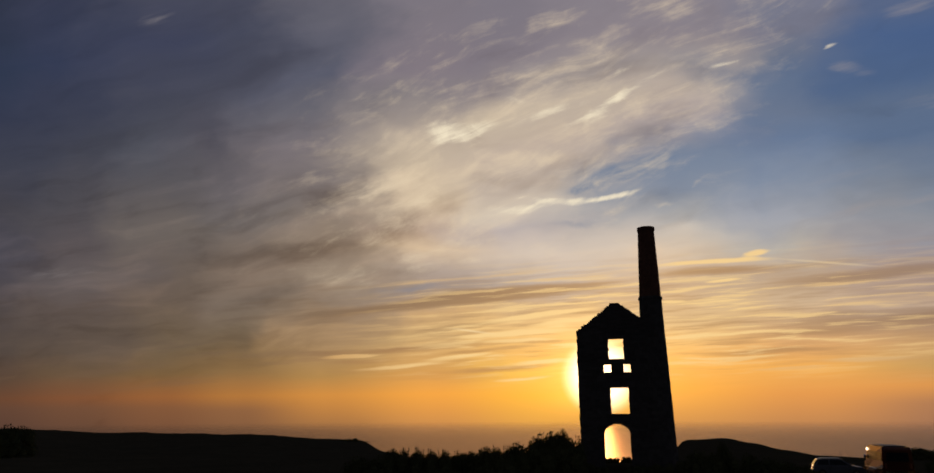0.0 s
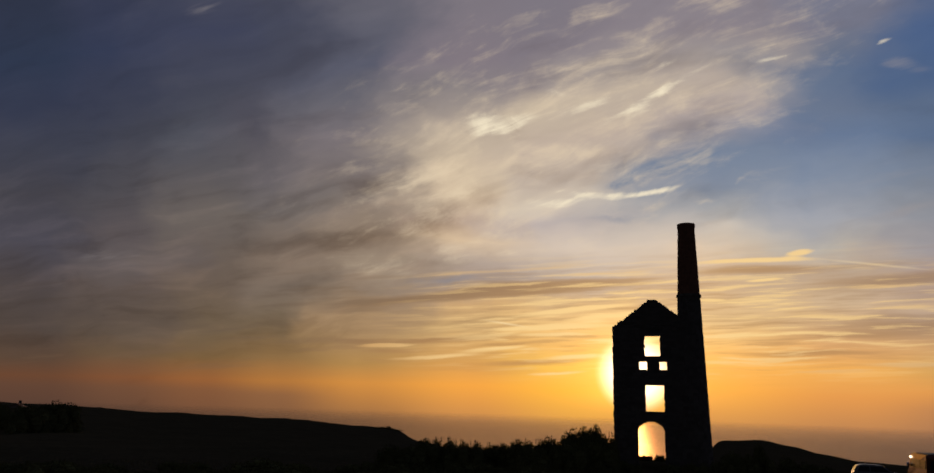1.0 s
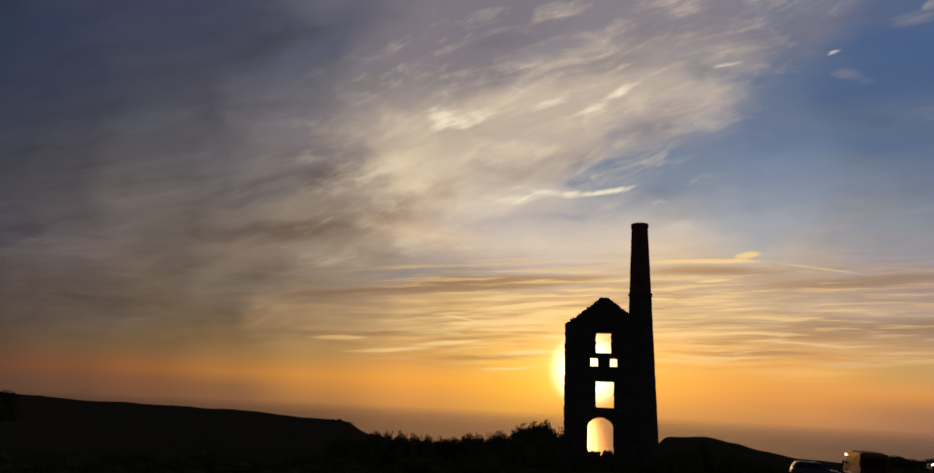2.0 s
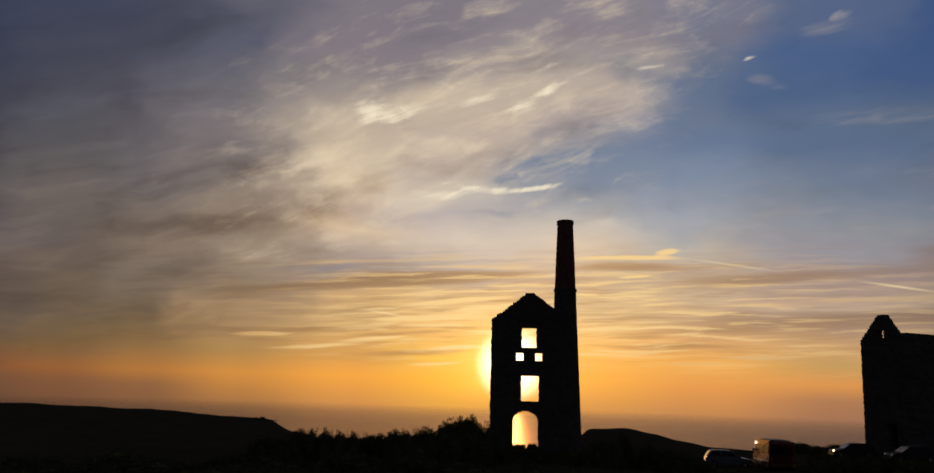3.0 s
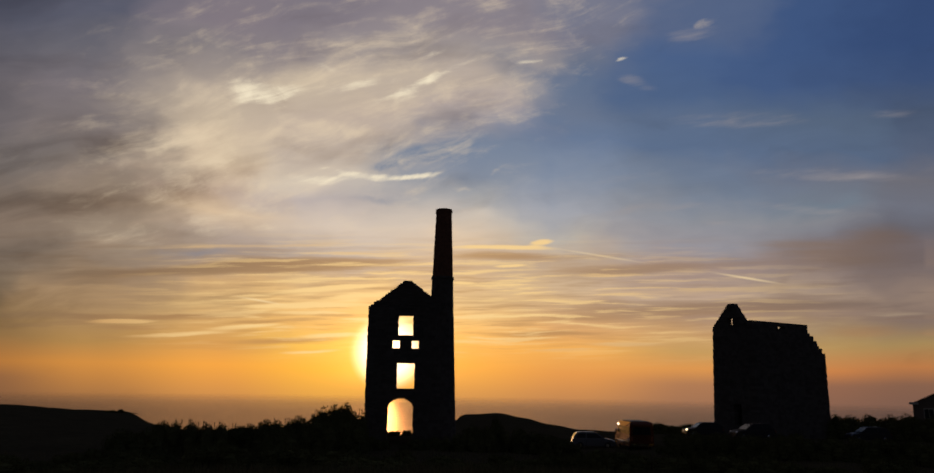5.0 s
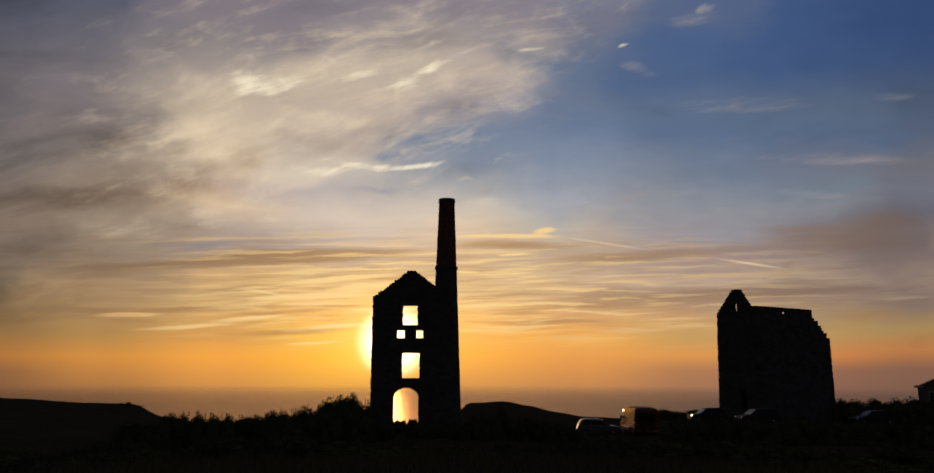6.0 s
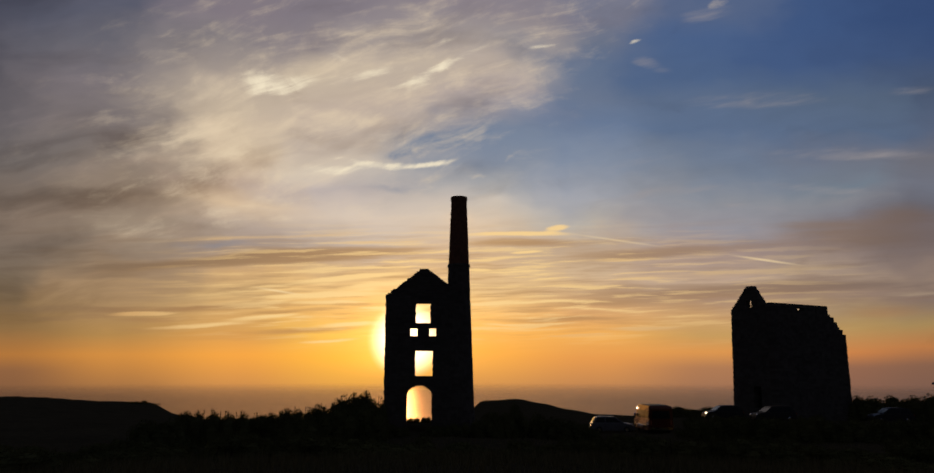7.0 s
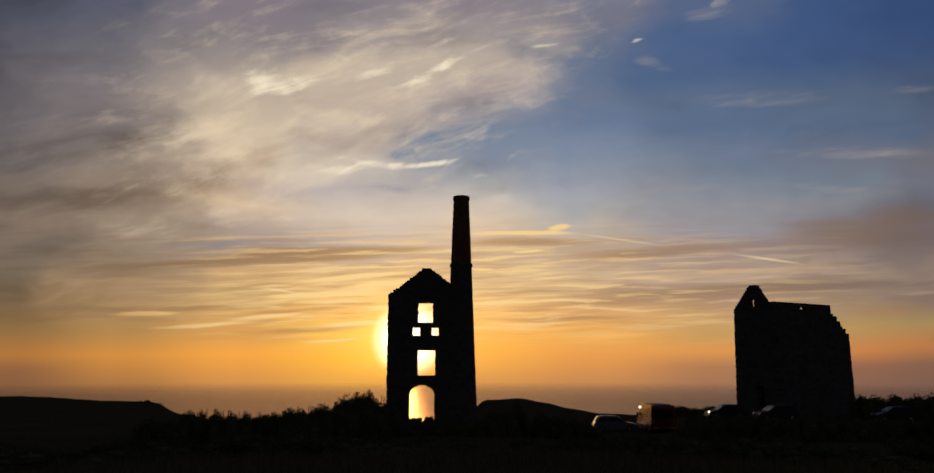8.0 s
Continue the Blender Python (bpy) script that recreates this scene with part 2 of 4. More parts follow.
thin_rows = [(12.8, 1.65, 1.3, 0.15, 2, 0.7), (14.3, 2.57, 1.5, 0.11, 0, 1.0), (14.8, 2.6, 0.8, 0.06, 2, 0.4), (11.0, 1.06, 0.4, 0.12, -15, 0.8), (11.9, 0.2, 0.5, 0.18, 18, 0.8), (13.9, 3.15, 1.2, 0.09, -4, 0.8), (11.2, 3.2, 1.5, 0.11, 6, 0.7),
             (15.3, 1.5, 0.6, 0.1, 3, 0.4), (-1.4, -1.5, 0.7, 0.15, 4, 0.4), (-3.8, 3.42, 1.3, 0.18, 0, 0.35), (10.4, 2.7, 1.6, 0.2, 4, 0.3), (12.6, 3.45, 1.6, 0.06, -6, 0.5)]
sky = W.mix(W.math("MULTIPLY", clouded(patches(loose, dark_rows), billow, 0.24, 0.7, 1.7), 0.62), sky, W.mix(1.0, sky, (0.48, 0.42, 0.39, 1), "MULTIPLY"))
# soft streaks over the veiled side
ply = W.math("MULTIPLY", W.math("MULTIPLY", W.ranged(chart_u, 4.5, 1.0, 0.25, 1.0), W.ranged(chart_v, 0.2, 2.2, 0.35, 1.0)), W.ranged(chart_v, 5.9, 5.0, 0.0, 1.0))
sky = W.mix(W.math("MULTIPLY", W.ranged(broad, 0.5, 0.7, 0.0, 0.5), ply), sky, W.mix(1.0, sky, (1.6, 1.52, 1.44, 1), "MULTIPLY"))
sky = W.mix(W.math("MULTIPLY", W.ranged(broad, 0.5, 0.32, 0.0, 0.6), ply), sky, W.mix(1.0, sky, (0.62, 0.6, 0.6, 1), "MULTIPLY"))
sky = W.mix(W.math("MULTIPLY", W.ranged(patches(loose, blue_rows), 0.05, 1.0, 0.0, 1.0), 0.75), sky, srgb(108, 126, 152))
sky = W.mix(W.math("MULTIPLY", eroded(patches(slight, thin_rows), silk, 2.4, 0.0, 1.9), 0.6), sky, srgb(160, 152, 152))
pale_bias = patches(loose, cream_rows)
veil = W.math("MULTIPLY", clouded(pale_bias, fibre, 0.34), W.math("MULTIPLY", W.ranged(chart_u, -1.0, 4.0, 0.2, 0.8), W.ranged(W.math("ADD", heart, pale_bias), 0.0, 0.4, 0.0, 1.0)))
sky = W.mix(veil, sky, W.mix(W.ranged(chart_u, -1.0, 3.0, 0.0, 1.0), srgb(168, 150, 134), srgb(232, 211, 180)))
white_bias = patches(slight, bright_rows)
white = W.math("MULTIPLY", clouded(white_bias, fibre, 0.1, 0.7, 1.55), W.ranged(white_bias, 0.0, 0.6, 0.0, 1.0))
sky = W.mix(W.math("MULTIPLY", white, 0.92), sky, srgb(250, 236, 206))

# level banks over the sea, brown against gold
low = W.math("MULTIPLY", W.ranged(chart_v, 3.5, 4.3, 0.0, 1.0), W.ranged(chart_v, 6.0, 5.3, 0.0, 1.0))
lit = patches(flat, [(6.6, 4.9, 4.2, 1.3, 0, 1.0), (10.5, 4.9, 4.0, 1.2, 0, 0.5)])
band_colour = W.ramp(chart_u, -6.0, 16.0, [(-6.0, srgb(72, 62, 60)), (16.0, srgb(104, 90, 88)), (0.0, srgb(102, 86, 74)), (2.0, srgb(128, 104, 82)), (5.0, srgb(164, 129, 94)), (8.0, srgb(186, 145, 99)), (11.0, srgb(162, 132, 107)), (13.5, srgb(134, 113, 102))])
band_colour = W.mix(W.math("MULTIPLY", W.ranged(chart_v, 4.7, 5.6, 0.0, 0.7), W.ranged(chart_u, 0.0, 4.0, 0.2, 1.0)), band_colour, srgb(202, 146, 84))
band_rows = [(5.1, 4.29, 2.8, 0.13, 3.5, 1.4), (2.0, 4.55, 1.5, 0.15, 4, 0.8), (8.7, 4.07, 1.2, 0.08, 0, 0.9), (11.0, 4.24, 2.2, 0.12, 4, 1.0), (14.6, 3.9, 2.2, 0.4, 0, 0.8), (15.2, 3.5, 0.8, 0.22, 0, 0.6), (12.6, 4.87, 3.6, 0.12, 2.5, 1.2),
             (9.5, 5.35, 1.3, 0.045, 2, 0.9), (14.8, 5.2, 1.0, 0.13, 0, 0.7), (2.6, 5.36, 1.0, 0.06, 2, 0.7), (5.0, 5.2, 1.5, 0.05, 3, 0.5), (10.0, 5.1, 1.6, 0.06, 2, 0.7), (13.8, 5.55, 1.4, 0.08, 2, 0.4), (1.0, 5.2, 1.4, 0.12, 2, 0.5), (3.4, 5.14, 2.0, 0.08, 3, 0.8), (5.3, 5.52, 1.5, 0.06, 3, 0.8)]
gold_rows = [(8.7, 3.92, 1.1, 0.045, 0, 1.0), (9.35, 3.83, 0.25, 0.06, 10, 0.9), (8.9, 4.22, 0.35, 0.03, 4, 0.8), (8.1, 4.52, 0.3, 0.03, 0, 0.8), (5.9, 4.66, 1.2, 0.055, 5, 1.0), (6.3, 4.78, 0.8, 0.05, 5, 0.8), (5.5, 4.95, 1.2, 0.05, 2, 1.0), (5.6, 5.07, 0.8, 0.04, 0, 0.8),
             (2.4, 5.26, 0.7, 0.045, 3, 0.9), (3.4, 5.45, 1.2, 0.045, 4, 0.7), (4.5, 5.3, 0.9, 0.045, 4, 0.7), (6.0, 5.42, 0.7, 0.04, 3, 0.8), (5.6, 5.7, 0.7, 0.035, 4, 0.7)]
pale_rows = [(10.8, 5.5, 1.1, 0.045, 1, 0.9), (9.7, 5.62, 0.8, 0.035, 2, 0.7), (10.5, 4.35, 0.9, 0.04, 3, 0.6), (15.3, 4.92, 0.9, 0.05, 0, 0.6), (11.8, 4.6, 3.0, 0.08, 2, 0.5), (13.6, 4.45, 1.6, 0.05, 1, 0.5), (9.4, 4.75, 1.3, 0.07, 0, 0.6), (4.4, 3.98, 2.6, 0.05, 3, 0.5), (6.6, 4.03, 1.2, 0.05, 3, 0.5)]
sky = W.mix(W.math("MULTIPLY", W.ranged(level, 0.5, 0.68, 0.0, 0.5), low), sky, band_colour)
sky = W.mix(W.math("MULTIPLY", W.math("MULTIPLY", W.ranged(thread, 0.48, 0.32, 0.0, 0.6), low), W.math("MINIMUM", lit, 1.0)), sky, band_colour)
sky = W.mix(W.math("MULTIPLY", eroded(patches(slight, band_rows), level, 0.9, 0.05, 0.95), 0.88), sky, band_colour)
gold = W.math("MAXIMUM", eroded(patches(slight, gold_rows), thread, 1.1, 0.0, 0.75), W.math("MULTIPLY", W.math("MULTIPLY", W.ranged(thread, 0.49, 0.64, 0.0, 0.95), low), W.math("MINIMUM", lit, 1.0)))
sky = W.mix(W.math("MULTIPLY", gold, 0.9), sky, W.mix(W.ranged(chart_u, 1.5, 4.5, 0.0, 1.0), srgb(206, 160, 104), srgb(250, 212, 146)))
sky = W.mix(W.math("MULTIPLY", eroded(patches(slight, pale_rows), thread, 1.5, 0.05, 1.0), 0.7), sky, W.mix(W.ranged(chart_u, 10.0, 15.0, 0.0, 1.0), srgb(226, 186, 130), srgb(168, 146, 124)))
trail_rows = [(4.72, 4.88, 0.42, 0.02, -9, 0.6), (12.9, 4.35, 0.6, 0.022, -8, 0.6), (10.4, 4.02, 0.8, 0.02, -8, 0.35)]
sky = W.mix(patches(flat, trail_rows), sky, srgb(250, 222, 170))

# light round the low sun
gap = W.math("SUBTRACT", 1.0, W.vmath("DOT_PRODUCT", way, tuple(sun_way)).outputs["Value"])  # 1 - cos
angle = W.math("MULTIPLY", W.math("SQRT", W.math("MULTIPLY", W.math("MAXIMUM", gap, 0.0), 2.0)), 57.29578)
near = W.math("EXPONENT", W.math("MULTIPLY", W.math("DIVIDE", angle, 1.65), -1.0))
disc = W.ranged(angle, 3.2, 1.3, 0.0, 1.0)
over_sea = W.ranged(el, -1.0, 1.0, 0.2, 1.0)
glow = W.mix(W.math("MULTIPLY", near, over_sea), (0, 0, 0, 1), (2.2, 1.15, 0.25, 1))
glow = W.mix(1.0, glow, W.mix(disc, (0, 0, 0, 1), (1.2, 1.15, 1.0, 1)), "ADD")
sky = W.mix(1.0, sky, glow, "ADD")
# dusk away from the sun
sky = W.mix(W.ranged(angle, 50.0, 100.0, 0.0, 0.95), sky, srgb(52, 54, 64))
air = W.node("ShaderNodeTexSky", {"sky_type": "NISHITA", "sun_disc": False, "sun_elevation": radians(SUN_EL), "sun_rotation": radians(SUN_AZ)})
painted = W.node("ShaderNodeBackground", {}, Color=sky, Strength=1.0)
physical = W.node("ShaderNodeBackground", {}, Color=air.outputs[0], Strength=0.05)
both = W.node("ShaderNodeMixShader", {}, i0=0.04, i1=painted.outputs[0], i2=physical.outputs[0])
W.node("ShaderNodeOutputWorld", {}, Surface=both.outputs[0])

# ---- materials ----


def material(name, colours, rough=0.85, scale=3.0, bump=0.3, metal=0.0, spec=0.3, stain=0.35, per_object=0.0):
    """Two colours mixed by grain and stains at two sizes, with relief."""
    m = bpy.data.materials.new(name)
    m.use_nodes = True
    m.node_tree.nodes.clear()
    n = Net(m.node_tree)
    place = n.node("ShaderNodeTexCoord").outputs["Object"]
    grain = n.noise(place, scale * 6, 6.0, 0.65).outputs["Fac"]
    broad = n.noise(place, scale * 0.5, 4.0, 0.6).outputs["Fac"]
    island = n.node("ShaderNodeNewGeometry").outputs["Random Per Island"]
    single = n.node("ShaderNodeObjectInfo").outputs["Random"]
    fac = n.math("ADD", n.math("MULTIPLY", grain, 0.55), n.math("MULTIPLY", broad, stain))
    fac = n.math("ADD", fac, n.math("MULTIPLY", island, 0.25))
    fac = n.math("ADD", fac, n.math("MULTIPLY", single, per_object), clamp=True)
    colour = n.mix(n.ranged(fac, 0.2, 0.9, 0.0, 1.0), (*colours[0], 1), (*colours[1], 1))
    lump = n.node("ShaderNodeBump", {}, Strength=bump, Distance=0.02, Height=grain)
    if spec < 0.12:
        dull = n.node("ShaderNodeBsdfDiffuse", {}, Color=colour, Roughness=1.0, Normal=lump.outputs[0])
        n.node("ShaderNodeOutputMaterial", {}, Surface=dull.outputs[0])
        return m
    b = n.node("ShaderNodeBsdfPrincipled", {}, Metallic=metal, Roughness=n.ranged(broad, 0.3, 0.7, max(rough - 0.08, 0.02), min(rough + 0.08, 1.0)), Normal=lump.outputs[0])
    n.put(b.inputs["Base Color"], colour)
    n.put(b.inputs["Specular IOR Level"], spec)
    n.node("ShaderNodeOutputMaterial", {}, Surface=b.outputs[0])
    return m


granite = material("granite", ((0.07, 0.062, 0.055), (0.16, 0.145, 0.13)), 0.95, 2.0, 0.5, spec=0.1)
mortar = material("lime_mortar", ((0.07, 0.064, 0.056), (0.13, 0.12, 0.10)), 1.0, 3.0, 0.4, spec=0.05)
brick = material("stack_brick", ((0.16, 0.075, 0.05), (0.28, 0.14, 0.09)), 0.95, 4.0, 0.4, spec=0.1)
heath = material("heath_ground", ((0.028, 0.025, 0.014), (0.09, 0.072, 0.043)), 1.0, 0.25, 0.5, spec=0.02)
gorse = material("gorse_leaf", ((0.05, 0.06, 0.024), (0.12, 0.118, 0.046)), 0.9, 3.0, 0.1, spec=0.08, per_object=0.3)
twig = material("gorse_twig", ((0.03, 0.022, 0.014), (0.07, 0.05, 0.03)), 0.95, 5.0, 0.3, spec=0.05)
grass_leaf = material("dry_grass", ((0.10, 0.09, 0.04), (0.2, 0.17, 0.085)), 0.95, 1.0, 0.1, spec=0.05)
slate = material("roof_slate", ((0.10, 0.045, 0.035), (0.18, 0.085, 0.06)), 0.7, 3.0, 0.3)
plaster_wall = material("rendered_wall", ((0.12, 0.085, 0.065), (0.2, 0.15, 0.115)), 0.9, 2.0, 0.2)
silver = material("silver_paint", ((0.08, 0.083, 0.09), (0.11, 0.113, 0.12)), 0.45, 1.0, 0.0, metal=0.35, spec=0.5)
dark_paint = material("dark_paint", ((0.02, 0.018, 0.019), (0.034, 0.03, 0.03)), 0.6, 1.0, 0.0, spec=0.2)
van_paint = material("van_paint", ((0.12, 0.035, 0.02), (0.17, 0.05, 0.03)), 0.12, 1.0, 0.0, metal=0.45, spec=0.9)
red_paint = material("red_paint", ((0.20, 0.06, 0.035), (0.27, 0.09, 0.05)), 0.14, 1.0, 0.0, spec=0.5)
car_glass = material("car_glass", ((0.01, 0.012, 0.014), (0.02, 0.022, 0.025)), 0.2, 1.0, 0.0, spec=0.15)
rubber = material("tyre_rubber", ((0.015, 0.015, 0.015), (0.03, 0.03, 0.03)), 0.9, 6.0, 0.2)
chrome = material("lamp_glass", ((0.75, 0.75, 0.75), (0.85, 0.85, 0.85)), 0.08, 1.0, 0.0, metal=1.0)
painted_wood = material("painted_wood", ((0.4, 0.36, 0.3), (0.52, 0.47, 0.4)), 0.6, 3.0, 0.1)


def sea_material():
    m = bpy.data.materials.new("sea_water")
    m.use_nodes = True
    m.node_tree.nodes.clear()
    n = Net(m.node_tree)
    place = n.node("ShaderNodeTexCoord").outputs["Object"]
    swell = n.noise(n.mapped(place, turn=12, size=(2.2, 1.0, 1.0)), 0.06, 6.0, 0.62).outputs["Fac"]
    chop = n.noise(place, 0.5, 5.0, 0.6).outputs["Fac"]
    height = n.math("ADD", n.math("MULTIPLY", swell, 6.0), n.math("MULTIPLY", chop, 0.8))
    lump = n.node("ShaderNodeBump", {}, Strength=0.32, Distance=1.0, Height=height)
    deep = n.mix(n.noise(place, 0.004, 3.0).outputs["Fac"], (0.02, 0.028, 0.032, 1), (0.03, 0.04, 0.045, 1))
    body = n.node("ShaderNodeBsdfDiffuse", {}, Color=deep)
    # evening orange painted into the gloss colour, on top of the reflected sky
    orange_gloss = n.node("ShaderNodeBsdfGlossy", {}, Color=(0.95, 0.62, 0.35, 1), Roughness=0.36, Normal=lump.outputs[0])
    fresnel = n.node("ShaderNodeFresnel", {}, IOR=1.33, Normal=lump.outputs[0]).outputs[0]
    both_ways = n.node("ShaderNodeMixShader", {}, i0=n.math("MAXIMUM", fresnel, 0.1), i1=body.outputs[0], i2=orange_gloss.outputs[0])
    # haze put into the material: far water turns transparent towards the horizon colours
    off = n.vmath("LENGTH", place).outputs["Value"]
    see_through = n.node("ShaderNodeBsdfTransparent")
    haze_fade = n.node("ShaderNodeMixShader", {}, i0=n.ranged(off, 500.0, 3600.0, 0.0, 1.0), i1=both_ways.outputs[0], i2=see_through.outputs[0])
    n.node("ShaderNodeOutputMaterial", {}, Surface=haze_fade.outputs[0])
    return m


# ---- mesh helpers ----


def mesh_ob(name, data, mat, parent=None, label=""):
    ob = new(name, data)
    data.materials.append(mat)
    if parent is not None:
        ob.parent = parent
    if label:
        ob["label"] = label
    return ob


def part(name, bm, mat, parent, label="", smooth=False):
    data = bpy.data.meshes.new(name)
    bm.to_mesh(data)
    bm.free()
    if smooth:
        for p in data.polygons:
            p.use_smooth = True
    return mesh_ob(name, data, mat, parent, label)


def raw(name, verts, faces, mat, parent=None, label="", kind=""):
    data = bpy.data.meshes.new(name)
    data.from_pydata([tuple(v) for v in verts], [], faces)
    data.update()
    ob = mesh_ob(name, data, mat, parent, label)
    if kind:
        ob["kind"] = kind
    return ob


def thing(name, m, label, category, group=""):
    ob = new(name)
    ob.matrix_world = m
    ob.empty_display_size = 0.3
    return tagged(ob, label, category, group)


BOX = [(0, 3, 2, 1), (4, 5, 6, 7), (0, 1, 5, 4), (1, 2, 6, 5), (2, 3, 7, 6), (3, 0, 4, 7)]


def add_box(verts, faces, corners):
    k = len(verts)
    verts.extend(corners)
    faces.extend(tuple(k + i for i in f) for f in BOX)


def block(x0, x1, y0, y1, z0, z1):
    return [(x0, y0, z0), (x1, y0, z0), (x1, y1, z0), (x0, y1, z0), (x0, y0, z1), (x1, y0, z1), (x1, y1, z1), (x0, y1, z1)]


def box_bm(x0, x1, y0, y1, z0, z1, bevel=0.0):
    bm = bmesh.new()
    vs = [bm.verts.new(c) for c in block(x0, x1, y0, y1, z0, z1)]
    for f in BOX:
        bm.faces.new([vs[i] for i in f])
    if bevel:
        bmesh.ops.bevel(bm, geom=bm.edges[:], offset=bevel, segments=2, affect="EDGES")
    return bm


# ---- ground and sea ----
SEA_Z = -40.0


def smooth(a, b, x):
    t = min(1.0, max(0.0, (x - a) / (b - a)))
    return t * t * (3 - 2 * t)


def along(rows, x):
    for (a, p), (b, q) in zip(rows, rows[1:]):
        if x <= b:
            return p + (q - p) * smooth(a, b, max(a, x))
    return rows[-1][1]


# how high the far land stands over the eye's level, in degrees, by azimuth, and how far off it is
CREST = [(-180, 1.5), (-90, 0.6), (-55, -0.62), (-47, -0.95), (-40, -1.33), (-32, -1.54), (-25, -1.98), (-23.2, -2.1), (-21.2, -2.95), (-18, -3.6), (-2, -4.2), (0.2, -3.0), (1.5, -2.12),
         (4.0, -1.97), (6.0, -2.3), (8.0, -2.75), (10.5, -3.12), (14, -3.3), (20, -3.0), (27, -2.3), (35, -1.9), (50, -0.9), (90, 1.0), (180, 1.5)]
REACH = [(-180, 320), (-60, 330), (-30, 420), (-21, 480), (-10, 330), (-1, 420), (1.5, 700), (8, 640), (13, 420), (30, 300), (180, 320)]


def ground_z(x, y):
    r = math.hypot(x, y)
    a = math.degrees(math.atan2(x, y))
    near = 3.55 - 3.75 * smooth(4, 58, r) + 0.9 * smooth(10, 32, x) * smooth(30, 70, r) + 0.5 * smooth(-20, -60, x)
    near += 0.25 * noise.noise((x * 0.09, y * 0.09, 0)) + 0.08 * noise.noise((x * 0.5, y * 0.5, 3))
    crest, reach = along(CREST, a), along(REACH, a)
    top = 5.2 + reach * math.tan(radians(crest)) + 0.5 * noise.noise((a * 0.5, 1, 0)) + 0.25 * noise.noise((a * 2.1, 4, 0))
    if r > 80:
        lift = math.degrees(math.atan2(near - EYE[2], 80.0))
        lift += (math.degrees(math.atan2(top - EYE[2], reach)) - lift) * smooth(80, reach, min(r, reach)) ** 1.3
        z = EYE[2] + min(r, reach) * math.tan(radians(lift))
    else:
        z = near
    z += 0.8 * noise.noise((x * 0.02, y * 0.02, 7)) * smooth(80, 160, r) * (1 - smooth(0.8, 1.0, r / reach))
    return z + (SEA_Z - 8 - z) * smooth(reach, reach + 140, r) if r > reach else z


def build_ground():
    angles = []
    a = -180.0
    while a < 180:
        angles.append(a)
        a += 0.4 if -56 <= a < 46 else 4.0
    radii = [0.0, 2.5]
    while radii[-1] < 90:
        radii.append(radii[-1] * 1.06 + 0.25)
    while radii[-1] < 900:
        radii.append(radii[-1] * 1.045)
    verts, faces = [(0, 0, ground_z(0, 0.01))], []
    for r in radii[1:]:
        for a in angles:
            x, y = r * math.sin(radians(a)), r * math.cos(radians(a))
            verts.append((x, y, ground_z(x, y)))
    n = len(angles)
    for i in range(n):
        faces.append((0, 1 + (i + 1) % n, 1 + i))
    for k in range(len(radii) - 2):
        for i in range(n):
            j = (i + 1) % n
            faces.append((1 + k * n + i, 1 + k * n + j, 1 + (k + 1) * n + j, 1 + (k + 1) * n + i))
    ob = raw("ground", verts, faces, heath)
    for p in ob.data.polygons:
        p.use_smooth = True
    return tagged(ob, "dark rough heath and pasture sloping down to the cliffs", "ground", kind="structure")


build_ground()
rings, verts, faces = [0, 200, 400, 700, 1100, 1700, 2600, 3700, 4880], [], []
for r in rings:
    verts.extend((r * math.cos(k * math.pi / 48), r * math.sin(k * math.pi / 48), SEA_Z) for k in range(96))
for k in range(len(rings) - 1):
    faces.extend((k * 96 + i, (k + 1) * 96 + i, (k + 1) * 96 + (i + 1) % 96, k * 96 + (i + 1) % 96) for i in range(96))
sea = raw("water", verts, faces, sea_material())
tagged(sea, "calm grey sea with an orange-tinted reflection of the evening sky", "sea", kind="structure")

# ---- ruined engine houses ----


def gaps_at(openings, z):
    cut = []
    for ua, ub, za, zb, rise in openings:
        if za <= z <= zb:
            spring, half, mid = zb - rise, (ub - ua) / 2, (ua + ub) / 2
            if rise and z > spring:
                half *= math.sqrt(max(0.0, 1 - ((z - spring) / rise) ** 2))
            cut.append((mid - half, mid + half))
    return sorted(cut)


